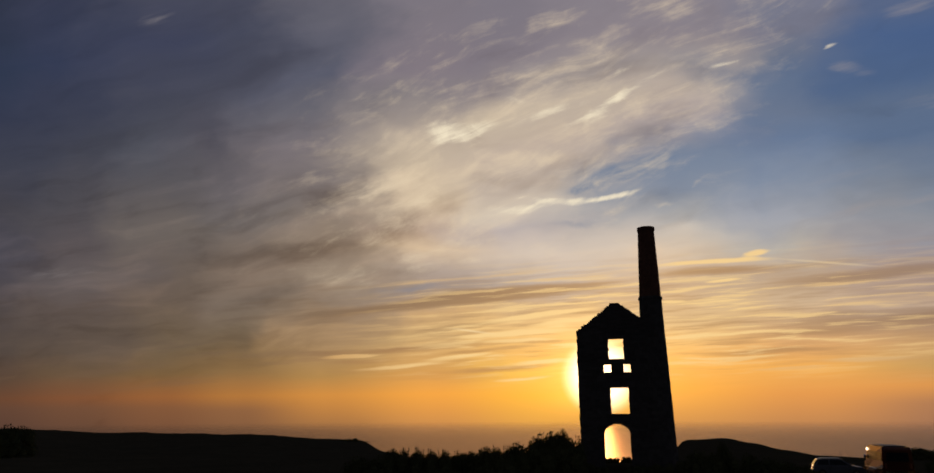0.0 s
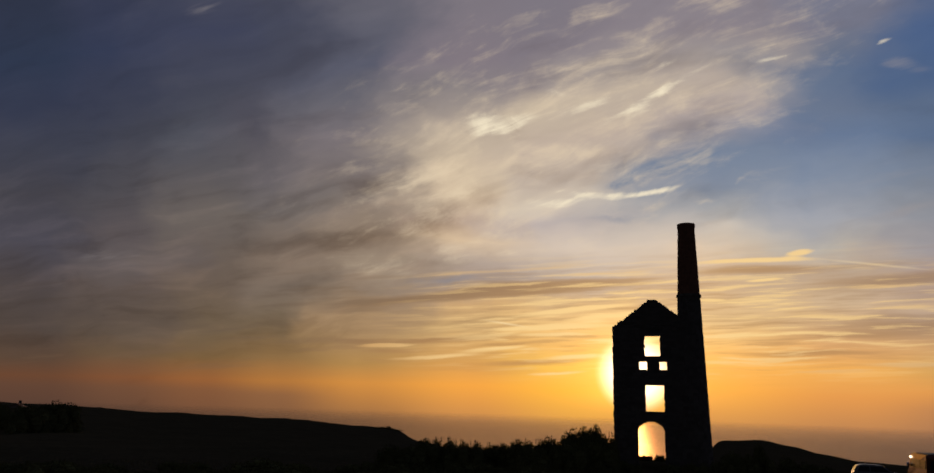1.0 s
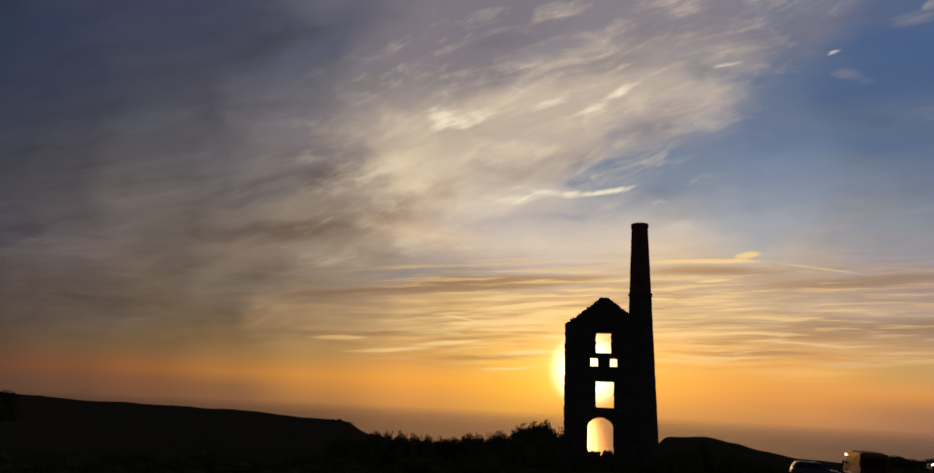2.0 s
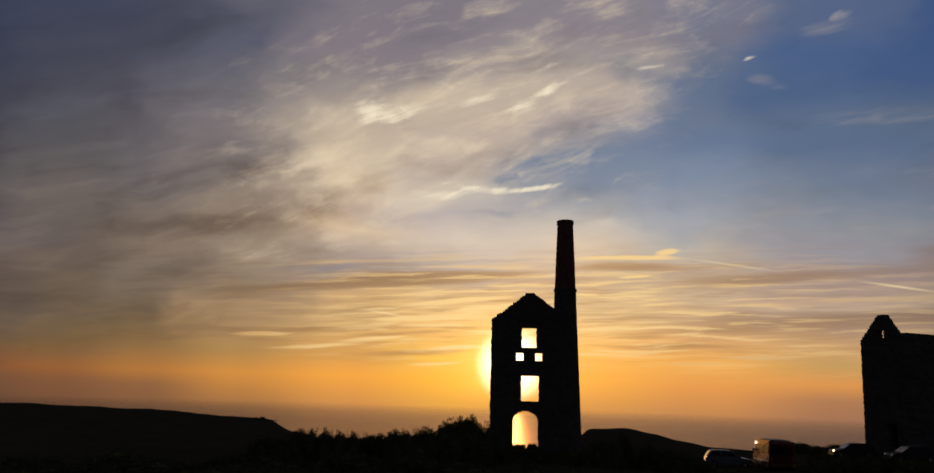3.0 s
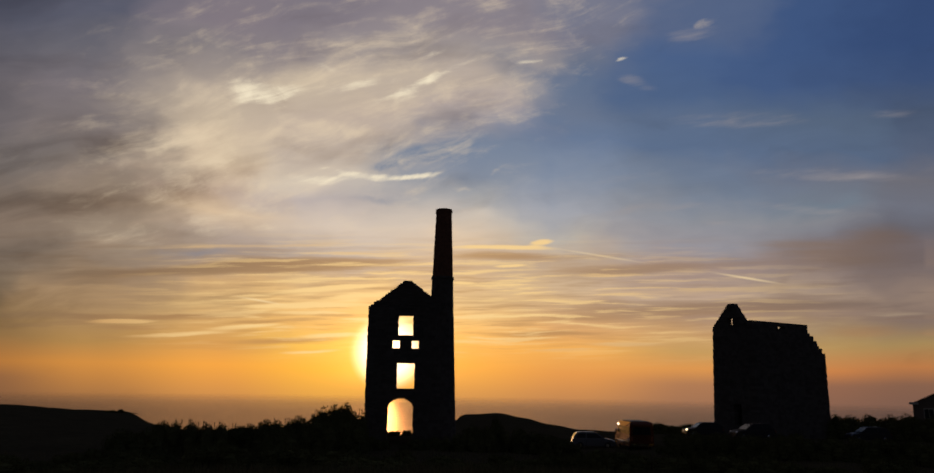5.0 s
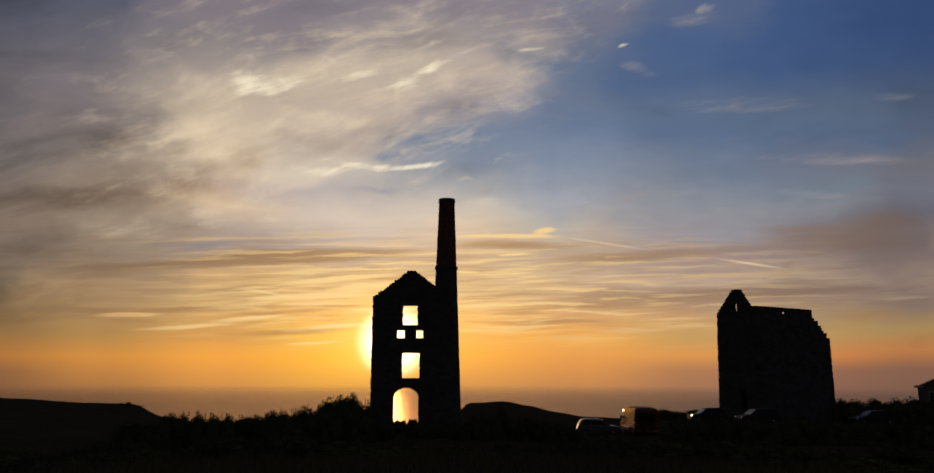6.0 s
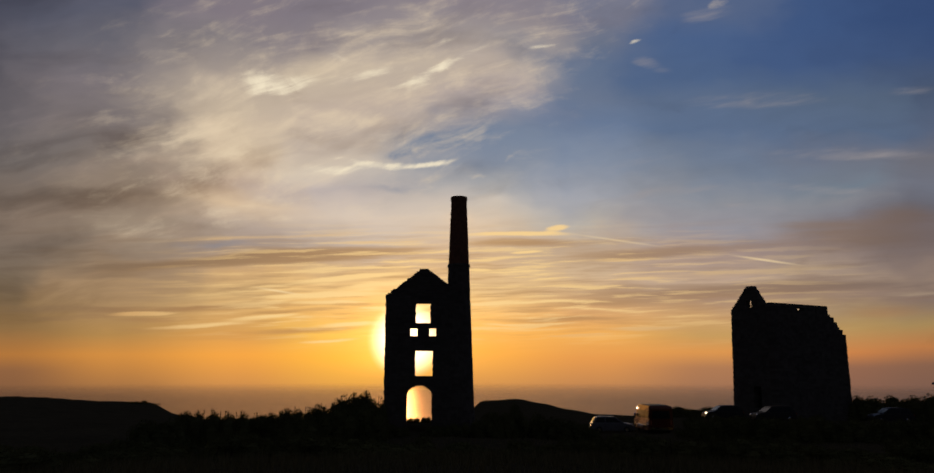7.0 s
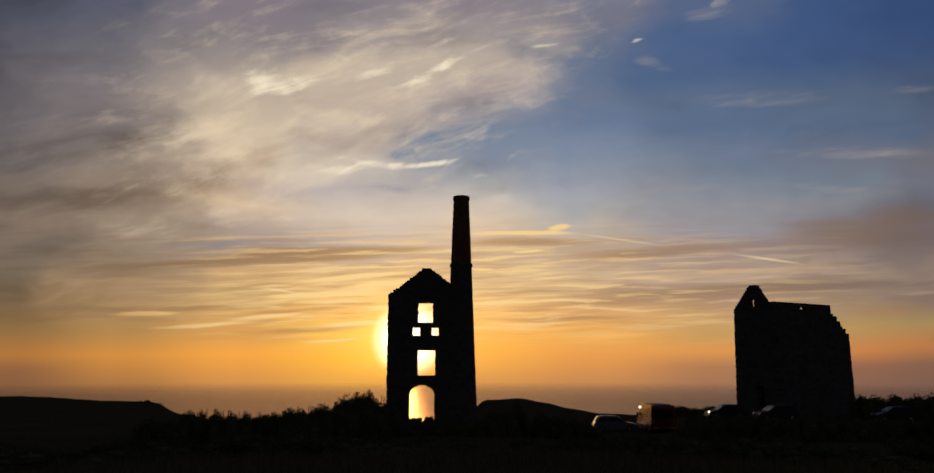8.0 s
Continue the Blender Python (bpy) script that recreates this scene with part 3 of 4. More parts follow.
def masonry(name, parent, m, u0, u1, z0, zmax, thick, limits, openings, seed, course=0.27, label="", fine_from=99.0):
    """A wall of coursed stones with recessed joints. limits(z): the span of the wall at that height, or None."""
    rng = random.Random(seed)
    lines = {z0, zmax, min(zmax, fine_from)}
    for o in openings:
        lines.update((o[2], o[3], o[3] - o[4]))
    lines = sorted(z for z in lines if z0 <= z <= zmax)
    levels = [lines[0]]
    for a, b in zip(lines, lines[1:]):
        tight = any(o[4] and o[3] - o[4] <= (a + b) / 2 <= o[3] for o in openings)
        k = max(1, round((b - a) / (0.12 if tight else course if a < fine_from else 0.13)))
        levels.extend(a + (b - a) * i / k for i in range(1, k + 1))
    verts, faces, core_v, core_f = [], [], [], []
    for za, zb in zip(levels, levels[1:]):
        zm = (za + zb) / 2
        span = limits(zm)
        if span is None or span[1] - span[0] < 0.3:
            continue
        lo, hi = span
        pieces, at = [], lo
        for a, b in gaps_at(openings, zm):
            if a > at:
                pieces.append((at, a))
            at = max(at, b)
        pieces.append((at, hi))
        for a, b in pieces:
            if b - a < 0.05:
                continue
            e = min(0.05, (b - a) / 3)
            add_box(core_v, core_f, [m @ Vector(c) for c in block(a + e, b - e, 0.05, thick - 0.05, za, zb)])
            u = a
            while u < b - 0.01:
                w = rng.uniform(0.32, 0.8)
                if b - (u + w) < 0.3:
                    w = b - u
                f, k, g = rng.uniform(-0.03, 0.03), rng.uniform(-0.03, 0.03), 0.012
                ea = rng.uniform(-0.03, 0.035) if abs(u - a) < 1e-6 else g
                eb = rng.uniform(-0.03, 0.035) if abs(u + w - b) < 1e-6 else g
                top = zb - rng.uniform(0.004, 0.02)
                cs = [Vector(c) + Vector((rng.uniform(-0.008, 0.008), rng.uniform(-0.012, 0.012), rng.uniform(-0.006, 0.006))) for c in block(u + ea, u + w - eb, f, thick - k, za + 0.004, top)]
                add_box(verts, faces, [m @ c for c in cs])
                u += w
    wall = raw(name, verts, faces, granite, parent, label)
    raw("mortar_bed", core_v, core_f, mortar, wall)
    return wall


def gable(lo, hi, eave, apex_u, apex, rough_left, rough_right, seed):
    """Span of a gabled wall by height, with broken edges above the eaves."""
    rng = random.Random(seed)
    ragged = {}

    def span(z):
        if z <= eave:
            return lo, hi
        if z > apex:
            return None
        t = (z - eave) / (apex - eave)
        key = round(z, 2)
        if key not in ragged:
            ragged[key] = (rng.uniform(-1, 1) * rough_left, rng.uniform(-1, 1) * rough_right)
        a, b = ragged[key]
        return lo + (apex_u - 0.35 - lo) * t + a, hi + (apex_u + 0.3 - hi) * t + b
    return span


def ring_blocks(name, parent, x, y, z0, z1, r0, r1, course, count, mat, seed, label=""):
    """A round shaft of coursed blocks, tapering from r0 to r1."""
    rng = random.Random(seed)
    verts, faces = [], []
    k = max(1, round((z1 - z0) / course))
    for i in range(k):
        za, zb = z0 + (z1 - z0) * i / k, z0 + (z1 - z0) * (i + 1) / k
        ra, rb = r0 + (r1 - r0) * i / k, r0 + (r1 - r0) * (i + 1) / k
        turn = rng.random() * math.pi
        for j in range(count):
            a, b = turn + 2 * math.pi * j / count + 0.01, turn + 2 * math.pi * (j + 1) / count - 0.01
            d = rng.uniform(-0.015, 0.02)
            cs = []
            for z, r in ((za + 0.006, ra), (zb - 0.006, rb)):
                for ang, rr in ((a, r - 0.4), (a, r + d), (b, r + d), (b, r - 0.4)):
                    cs.append((x + rr * math.cos(ang), y + rr * math.sin(ang), z))
            add_box(verts, faces, cs)
    shaft = raw(name, verts, faces, mat, parent, label)
    bm = bmesh.new()
    rings_ = []
    for z, r in ((z0, r0 - 0.05), (z1, r1 - 0.05), (z1, r1 - 0.34), (z0, r0 - 0.34)):
        rings_.append([bm.verts.new((x + r * math.cos(t * math.pi / 12), y + r * math.sin(t * math.pi / 12), z)) for t in range(24)])
    for p, q in zip(rings_, rings_[1:] + rings_[:1]):
        for t in range(24):
            bm.faces.new((p[t], p[(t + 1) % 24], q[(t + 1) % 24], q[t]))
    part("mortar_bed", bm, mortar, shaft)
    return shaft


def tall_engine_house():
    house = thing("engine_house", pose(0, 0, 0), "tall roofless granite engine house ruin with a round chimney stack", "ruin", "mine ruins")
    front, back, thick = 68.6, 76.4, 0.9
    lo, hi = -7.56, -0.12
    doors = [(-4.69, -3.28, 9.88, 11.77, 0), (-5.22, -4.48, 8.65, 9.40, 0), (-3.36, -2.71, 8.65, 9.40, 0), (-4.70, -3.03, 4.92, 7.26, 0), (-5.42, -3.06, -1.2, 4.0, 0.95)]
    masonry("front_wall", house, pose(0, front, 0), lo, hi, -1.2, 15.1, thick, gable(lo, hi, 12.5, -3.85, 15.1, 0.11, 0.03, 3), doors, 11, fine_from=12.5)
    rear = [(-5.5, -3.4, 10.15, 12.75, 0), (-6.1, -4.75, 8.8, 10.1, 0), (-3.95, -2.8, 8.8, 10.1, 0), (-5.5, -3.1, 4.6, 7.8, 0), (-6.3, -3.1, -1.2, 4.25, 0.7)]
    masonry("rear_wall", house, pose(0, back - thick, 0), lo, hi, -1.2, 14.8, thick, gable(lo, hi, 12.2, -3.85, 14.8, 0.15, 0.1, 4), rear, 12, fine_from=12.2)
    for u in (lo, hi - thick):
        m = Matrix.Translation((u + thick, front + thick + 0.01, 0)) @ Matrix.Rotation(radians(90), 4, "Z")
        masonry("side_wall", house, m, 0, back - front - 2 * thick - 0.02, -1.2, 12.3, thick, lambda z: (0, back - front - 2 * thick - 0.02), [(2.4, 3.5, 5.2, 7.2, 0)], 13)
    for ua, ub, z in ((-5.0, -2.97, 11.78), (-5.0, -2.72, 7.27), (-5.5, -2.45, 9.41)):
        part("lintel", box_bm(ua, ub, front - 0.045, front + 0.3, z, z + 0.25, 0.02), granite, house, "rough granite lintel")
    for ua, ub, z in ((-4.85, -3.1, 9.87), (-4.88, -2.87, 4.91)):
        part("sill", box_bm(ua, ub, front - 0.06, front + 0.3, z - 0.14, z, 0.015), granite, house, "rough granite sill")
    x, y = -0.57, 69.7
    stack = ring_blocks("chimney", house, x, y, -1.2, 15.42, 1.62, 1.02, 0.3, 20, granite, 21, "tapering granite chimney stack")
    ring_blocks("collar", stack, x, y, 15.42, 15.66, 1.13, 1.10, 0.24, 22, granite, 22, "projecting stone string course")
    ring_blocks("upper_shaft", stack, x, y, 15.66, 22.1, 1.0, 0.77, 0.155, 22, brick, 23, "brick upper chimney shaft")
    ring_blocks("cap", stack, x, y, 22.1, 22.45, 0.82, 0.83, 0.12, 22, brick, 24, "corbelled brick chimney rim")
    return house


def small_engine_house():
    house = thing("engine_house", pose(0, 0, 0), "roofless granite engine house ruin with one gable and a broken wall", "ruin", "mine ruins")
    corner, ang = Vector((32.5, 76.0, 0)), math.atan2(2.29, 4.25)
    along_m = Matrix.Translation(corner) @ Matrix.Rotation(ang, 4, "Z")                       # u: along the long wall, w: into the house
    wide, long, thick = 5.3, 12.3, 0.75
    base = 0.2

    tops = [(12.62, 9.4), (11.75, 9.75), (11.35, 10.35), (10.85, 10.9), (10.4, 11.25), (10.0, 11.7), (9.55, 12.25)]

    def long_wall(z):
        if z > 12.42:
            return (3.6, 9.4) if z <= 12.62 else None
        for top, at in reversed(tops):
            if z <= top:
                return (0.0, at)
        return None
    masonry("front_wall", house, along_m, 0, long, base - 1, 12.62, thick, long_wall, [(4.3, 5.5, 11.95, 12.22, 0)], 31)
    masonry("back_wall", house, along_m @ Matrix.Translation((0, wide - thick, 0)), 0, 9, base - 1, 11.4, thick, lambda z: (thick + 0.01, 9.0 - 0.3 * max(0, z - 7)), [], 32)
    end_m = along_m @ Matrix.Rotation(radians(90), 4, "Z") @ Matrix.Translation((0, -thick, 0))  # u: across, w: along
    g = gable(thick + 0.01, wide, 12.15, 2.7, 14.62, 0.03, 0.03, 33)
    masonry("gable_wall", house, end_m, thick, wide, base - 1, 14.62, thick, lambda z: (None if g(z) is None else (max(g(z)[0], thick + 0.01) if z <= 12.62 else g(z)[0], g(z)[1] + 0.045 * max(0.0, 12.15 - z))), [(2.5, 3.2, 12.25, 13.05, 0), (2.0, 3.0, base + 1.4, base + 3.6, 0)], 34, fine_from=12.2)
    masonry("end_wall", house, end_m @ Matrix.Translation((0, -8.2, 0)), thick, wide - thick, base - 1, 9.4, thick, lambda z: (thick + 0.01, wide - thick - 0.01), [], 35)
    return house


tall_engine_house()
small_engine_house()
# ---- planting ----


def shoot(verts, faces, p, d, length, width, rng):
    """A small tapering spray of leaves."""
    d = d.normalized()
    side = d.cross(Vector((rng.uniform(-1, 1), rng.uniform(-1, 1), rng.uniform(-1, 1)))).normalized()
    k = len(verts)
    verts.extend((p - side * width * 0.6, p + side * width * 0.7 + d * length * 0.3, p + d * length, p - side * width * 0.9 + d * length * 0.5))
    faces.append((k, k + 1, k + 2, k + 3))


def lump(verts, faces, c, r, rng):
    """The dense inner twigs of one rounded clump, uneven and closed."""
    k = len(verts)
    for i in range(4):
        z, ring = ((-0.8, 0.6), (-0.25, 0.95), (0.35, 0.9), (0.8, 0.55))[i]
        for j in range(7):
            t, q = 2 * math.pi * (j + 0.5 * i) / 7, r * rng.uniform(0.72, 0.95)
            verts.append(c + Vector((ring * q * math.cos(t), ring * q * math.sin(t), z * q)))
    for i in range(3):
        faces.extend((k + i * 7 + j, k + i * 7 + (j + 1) % 7, k + i * 7 + 7 + (j + 1) % 7, k + i * 7 + 7 + j) for j in range(7))
    faces.extend((tuple(k + 6 - j for j in range(7)), tuple(k + 21 + j for j in range(7))))


def bush_meshes(seed, spiky):
    rng = random.Random(seed)
    verts, faces, tv, tf = [], [], [], []
    lumps = [(Vector((rng.uniform(-0.55, 0.55), rng.uniform(-0.45, 0.45), rng.uniform(0.25, 0.72))), rng.uniform(0.2, 0.38)) for _ in range(12)]
    lumps += [(Vector((rng.uniform(-0.8, 0.8), rng.uniform(-0.6, 0.6), 0.15)), rng.uniform(0.2, 0.3)) for _ in range(8)]
    for c, r in lumps:
        lump(verts, faces, c, r * 0.9, rng)
        for _ in range(210):
            n = Vector((rng.gauss(0, 1), rng.gauss(0, 1), rng.gauss(0.25, 1))).normalized()
            p = c + n * r * rng.uniform(0.78, 0.98)
            if p.z < 0:
                continue
            d = n + Vector((rng.uniform(-0.5, 0.5), rng.uniform(-0.5, 0.5), 0.4))
            shoot(verts, faces, p, d, rng.uniform(0.035, 0.08), rng.uniform(0.012, 0.028), rng)
    for _ in range(spiky):
        a = rng.uniform(0, 2 * math.pi)
        p = Vector((0.7 * math.cos(a) * rng.random(), 0.5 * math.sin(a) * rng.random(), 0.65))
        d = Vector((rng.uniform(-0.4, 0.4), rng.uniform(-0.3, 0.3), 1))
        for i in range(5):
            q = p + d * (0.07 * i)
            for _ in range(7):
                shoot(verts, faces, q, d * 0.7 + Vector((rng.uniform(-1, 1), rng.uniform(-1, 1), rng.uniform(0, 0.6))), rng.uniform(0.04, 0.09), 0.014, rng)
        stem(tv, tf, p - d * 0.3, p + d * 0.36, 0.014, 0.006)
    for c, r in lumps:
        stem(tv, tf, Vector((c.x * 0.25, c.y * 0.25, -0.1)), c, 0.035, 0.012)
        for _ in range(5):
            n = Vector((rng.uniform(-1, 1), rng.uniform(-1, 1), rng.uniform(-0.2, 1))).normalized()
            stem(tv, tf, c, c + n * r * 0.9, 0.012, 0.004)
    leaf, wood = bpy.data.meshes.new("foliage"), bpy.data.meshes.new("stem")
    leaf.from_pydata([tuple(v) for v in verts], [], faces)
    wood.from_pydata([tuple(v) for v in tv], [], tf)
    leaf.materials.append(gorse), wood.materials.append(twig)
    return leaf, wood


def stem(verts, faces, a, b, r0, r1):
    d = (b - a).normalized()
    s = d.cross(Vector((0.3, 0.9, 0.2))).normalized()
    q = d.cross(s)
    k = len(verts)
    for p, r in ((a, r0), (b, r1)):
        for i in range(5):
            t = 2 * math.pi * i / 5
            verts.append(p + (s * math.cos(t) + q * math.sin(t)) * r)
    faces.extend((k + i, k + (i + 1) % 5, k + 5 + (i + 1) % 5, k + 5 + i) for i in range(5))


BUSHES = [bush_meshes(50 + i, s) for i, s in enumerate((0, 1, 0, 5, 1))]
bush_rng = random.Random(5)


def bush(azimuth, top, dist, width, kind, label="dark dense gorse bush on the heath"):
    """A gorse bush whose crown reaches the elevation top, seen from the hill, at that distance."""
    x, y = dist * math.sin(radians(azimuth)), dist * math.cos(radians(azimuth))
    z = ground_z(x, y) - 0.05
    high = max(0.5, EYE[2] + dist * math.tan(radians(top)) - z)
    leaf, wood = BUSHES[kind]
    ob = thing("gorse_bush", pose(x, y, z, 0, 0, -azimuth + bush_rng.uniform(-25, 25)) @ Matrix.Diagonal((width / 1.7, width / 1.7 * 0.85, high * 0.98, 1)), label, "bush", "gorse bushes")
    for name, data in (("foliage", leaf), ("stem", wood)):
        o = new(name, data)
        o.parent = ob
    return ob


# the thicket beside the tall house, rising towards it
for row in ((-14.6, -3.05, 60, 3.0, 1), (-13.4, -2.75, 58, 2.8, 1), (-12.3, -2.45, 60, 2.8, 3), (-11.3, -2.25, 59, 3.0, 0), (-10.3, -1.9, 60, 3.0, 2), (-9.4, -1.55, 61, 3.0, 0), (-8.5, -1.38, 60, 3.0, 4),
            (-7.6, -1.5, 61, 2.6, 1), (-6.8, -1.7, 60, 2.0, 3), (-10.0, -2.4, 54, 3.5, 0), (-8.0, -2.2, 54, 3.5, 2), (-12.5, -3.0, 53, 3.5, 4)):
    bush(*row, label="dark gorse bush in the thicket beside the tall ruin")
# the lower thicket with tall spiky shoots
for row in ((-20.6, -2.85, 60, 2.6, 1), (-19.3, -2.55, 58, 2.4, 3), (-18.3, -2.7, 60, 2.4, 3), (-17.2, -2.75, 58, 2.4, 3), (-16.2, -2.85, 60, 2.4, 3), (-15.4, -3.2, 59, 2.2, 1), (-21.8, -3.1, 57, 2.8, 0), (-23.0, -3.2, 56, 2.8, 4)):
    bush(*row, label="dark gorse bush with tall spiky shoots")
# in front of and beyond the arch, and past the stack
for row in ((-4.9, -4.0, 64, 1.6, 3), (-3.9, -3.38, 82, 1.5, 3), (-3.0, -3.3, 82, 1.3, 3), (-4.35, -3.4, 84, 1.4, 3), (-5.6, -3.9, 63, 2.0, 1), (-2.4, -3.9, 63, 2.2, 0), (-0.8, -3.8, 63, 2.4, 4), (0.6, -3.5, 62, 2.4, 2),
            (1.9, -2.75, 62, 2.2, 0), (3.2, -2.9, 61, 2.0, 4), (4.0, -2.35, 62, 1.6, 1), (5.2, -2.95, 62, 2.4, 2), (6.6, -3.25, 61, 2.6, 0), (8.2, -3.45, 60, 2.6, 4), (9.4, -3.9, 58, 2.4, 1)):
    bush(*row, label="low dark gorse bush by the tall ruin")
# the bank behind the cars and along to the right of the second ruin
for k in range(26):
    a = 14.8 + k * 0.78 + bush_rng.uniform(-0.2, 0.2)
    top = -2.5 + 0.1 * math.sin(k * 1.7) if a < 20 else (-2.2 if a < 27.3 else -1.36 + 0.1 * math.sin(k * 2.1) - 0.12 * (a > 28.4 and a < 30))
    bush(a, top, 96 + 4 * math.sin(k), 3.4, k % 3 * 2, label="low dark hedge bush on the field bank")
# low scrub in front of the parked cars and the second ruin
for k in range(16):
    bush(17.2 + k * 1.05, -3.0 + 0.14 * math.sin(k * 1.9), 61 + 2 * math.cos(k * 2.3), 2.6, (k * 2) % 5, label="low dark gorse scrub before the parked cars")
# clumps on the field edge and the far skyline
for row in ((-47.0, -0.62, 190, 9, 0), (-46.2, -0.8, 192, 8, 2), (-48.2, -0.9, 185, 9, 4), (-50.2, -0.85, 195, 7, 0), (-23.7, -1.92, 405, 6, 2), (-24.4, -2.0, 402, 6, 0), (-22.9, -2.25, 412, 7, 4)):
    bush(*row, label="dark wind-bent thorn bush on the field edge")
# foreground heath
for k in range(150):
    a, d = bush_rng.uniform(-50, 40), bush_rng.uniform(26, 56)
    x, y = d * math.sin(radians(a)), d * math.cos(radians(a))
    high = bush_rng.uniform(0.4, 1.1)
    bush(a, math.degrees(math.atan2(ground_z(x, y) + high - EYE[2], d)), d, bush_rng.uniform(1.4, 3.2), bush_rng.randrange(5))


def grass():
    rng = np.random.default_rng(8)
    verts, faces = [], []
    for _ in range(9000):
        a, d = radians(rng.uniform(-52, 42)), rng.uniform(12, 62)
        x, y = d * math.sin(a), d * math.cos(a)
        z = ground_z(x, y)
        for _ in range(4):
            h, t, w = rng.uniform(0.15, 0.45), rng.uniform(0, 6.28), 0.02
            bx, by = x + rng.uniform(-0.2, 0.2), y + rng.uniform(-0.2, 0.2)
            lean = rng.uniform(-0.15, 0.15, 2)
            k = len(verts)
            verts.extend(((bx - w * math.cos(t), by - w * math.sin(t), z - 0.03), (bx + w * math.cos(t), by + w * math.sin(t), z - 0.03), (bx + lean[0], by + lean[1], z + h)))
            faces.append((k, k + 1, k + 2))
    tagged(raw("grass", verts, faces, grass_leaf), "dry tussocky grass over the heath", "grass", kind="stuff")


grass()


# ---- vehicles ----
# self-glowing material that stands in for sun glints on the parked vehicles
glint_glow = bpy.data.materials.new("glowing_glint")
glint_glow.use_nodes = True
glint_glow.node_tree.nodes.clear()
L = Net(glint_glow.node_tree)
L.node("ShaderNodeOutputMaterial", {}, Surface=L.node("ShaderNodeEmission", {}, Color=(1.0, 0.72, 0.42, 1), Strength=4.0).outputs[0])


def prism(points, half, taper=None, bevel=0.0):
    """A side outline (x, z) pulled out to both sides; taper(z): how far the sides lean in."""
    bm = bmesh.new()
    taper = taper or (lambda z: 0.0)
    a = [bm.verts.new((x, -half + taper(z), z)) for x, z in points]
    b = [bm.verts.new((x, half - taper(z), z)) for x, z in points]
    bm.faces.new(a)
    bm.faces.new(list(reversed(b)))
    n = len(points)
    for i in range(n):
        bm.faces.new((a[(i + 1) % n], a[i], b[i], b[(i + 1) % n]))
    bmesh.ops.recalc_face_normals(bm, faces=bm.faces[:])
    if bevel:
        bmesh.ops.bevel(bm, geom=bm.edges[:], offset=bevel, segments=2, affect="EDGES")
    return bm


def pane(corners, depth=0.012):
    """A thin slab of glass through four corners."""
    cs = [Vector(c) for c in corners]
    n = (cs[1] - cs[0]).cross(cs[3] - cs[0]).normalized() * depth
    bm = bmesh.new()
    vs = [bm.verts.new(c + k) for k in (n * 0, n) for c in cs]
    for f in BOX:
        bm.faces.new([vs[i] for i in f])
    bmesh.ops.recalc_face_normals(bm, faces=bm.faces[:])
    return bm


def wheel(x, y, r, parent):
    bm = bmesh.new()
    bmesh.ops.create_cone(bm, cap_ends=True, segments=20, radius1=r, radius2=r, depth=0.19, matrix=Matrix.Translation((x, y, r)) @ Matrix.Rotation(radians(90), 4, "X"))
    bmesh.ops.bevel(bm, geom=bm.edges[:], offset=0.02, segments=1, affect="EDGES")
    tyre = part("wheel", bm, rubber, parent, "black rubber tyre")
    bm = bmesh.new()
    bmesh.ops.create_cone(bm, cap_ends=True, segments=16, radius1=r * 0.62, radius2=r * 0.5, depth=0.05, matrix=Matrix.Translation((x, y + math.copysign(0.105, y), r)) @ Matrix.Rotation(radians(90 if y < 0 else -90), 4, "X"))
    part("rim", bm, chrome, tyre, "silver wheel rim")


def bulb(name, x, y, z, r, mat, parent, label, stretch=(1, 1, 1)):
    bm = bmesh.new()
    bmesh.ops.create_uvsphere(bm, u_segments=12, v_segments=8, radius=r, matrix=Matrix.Translation((x, y, z)) @ Matrix.Diagonal((*stretch, 1)))
    part(name, bm, mat, parent, label, smooth=True)


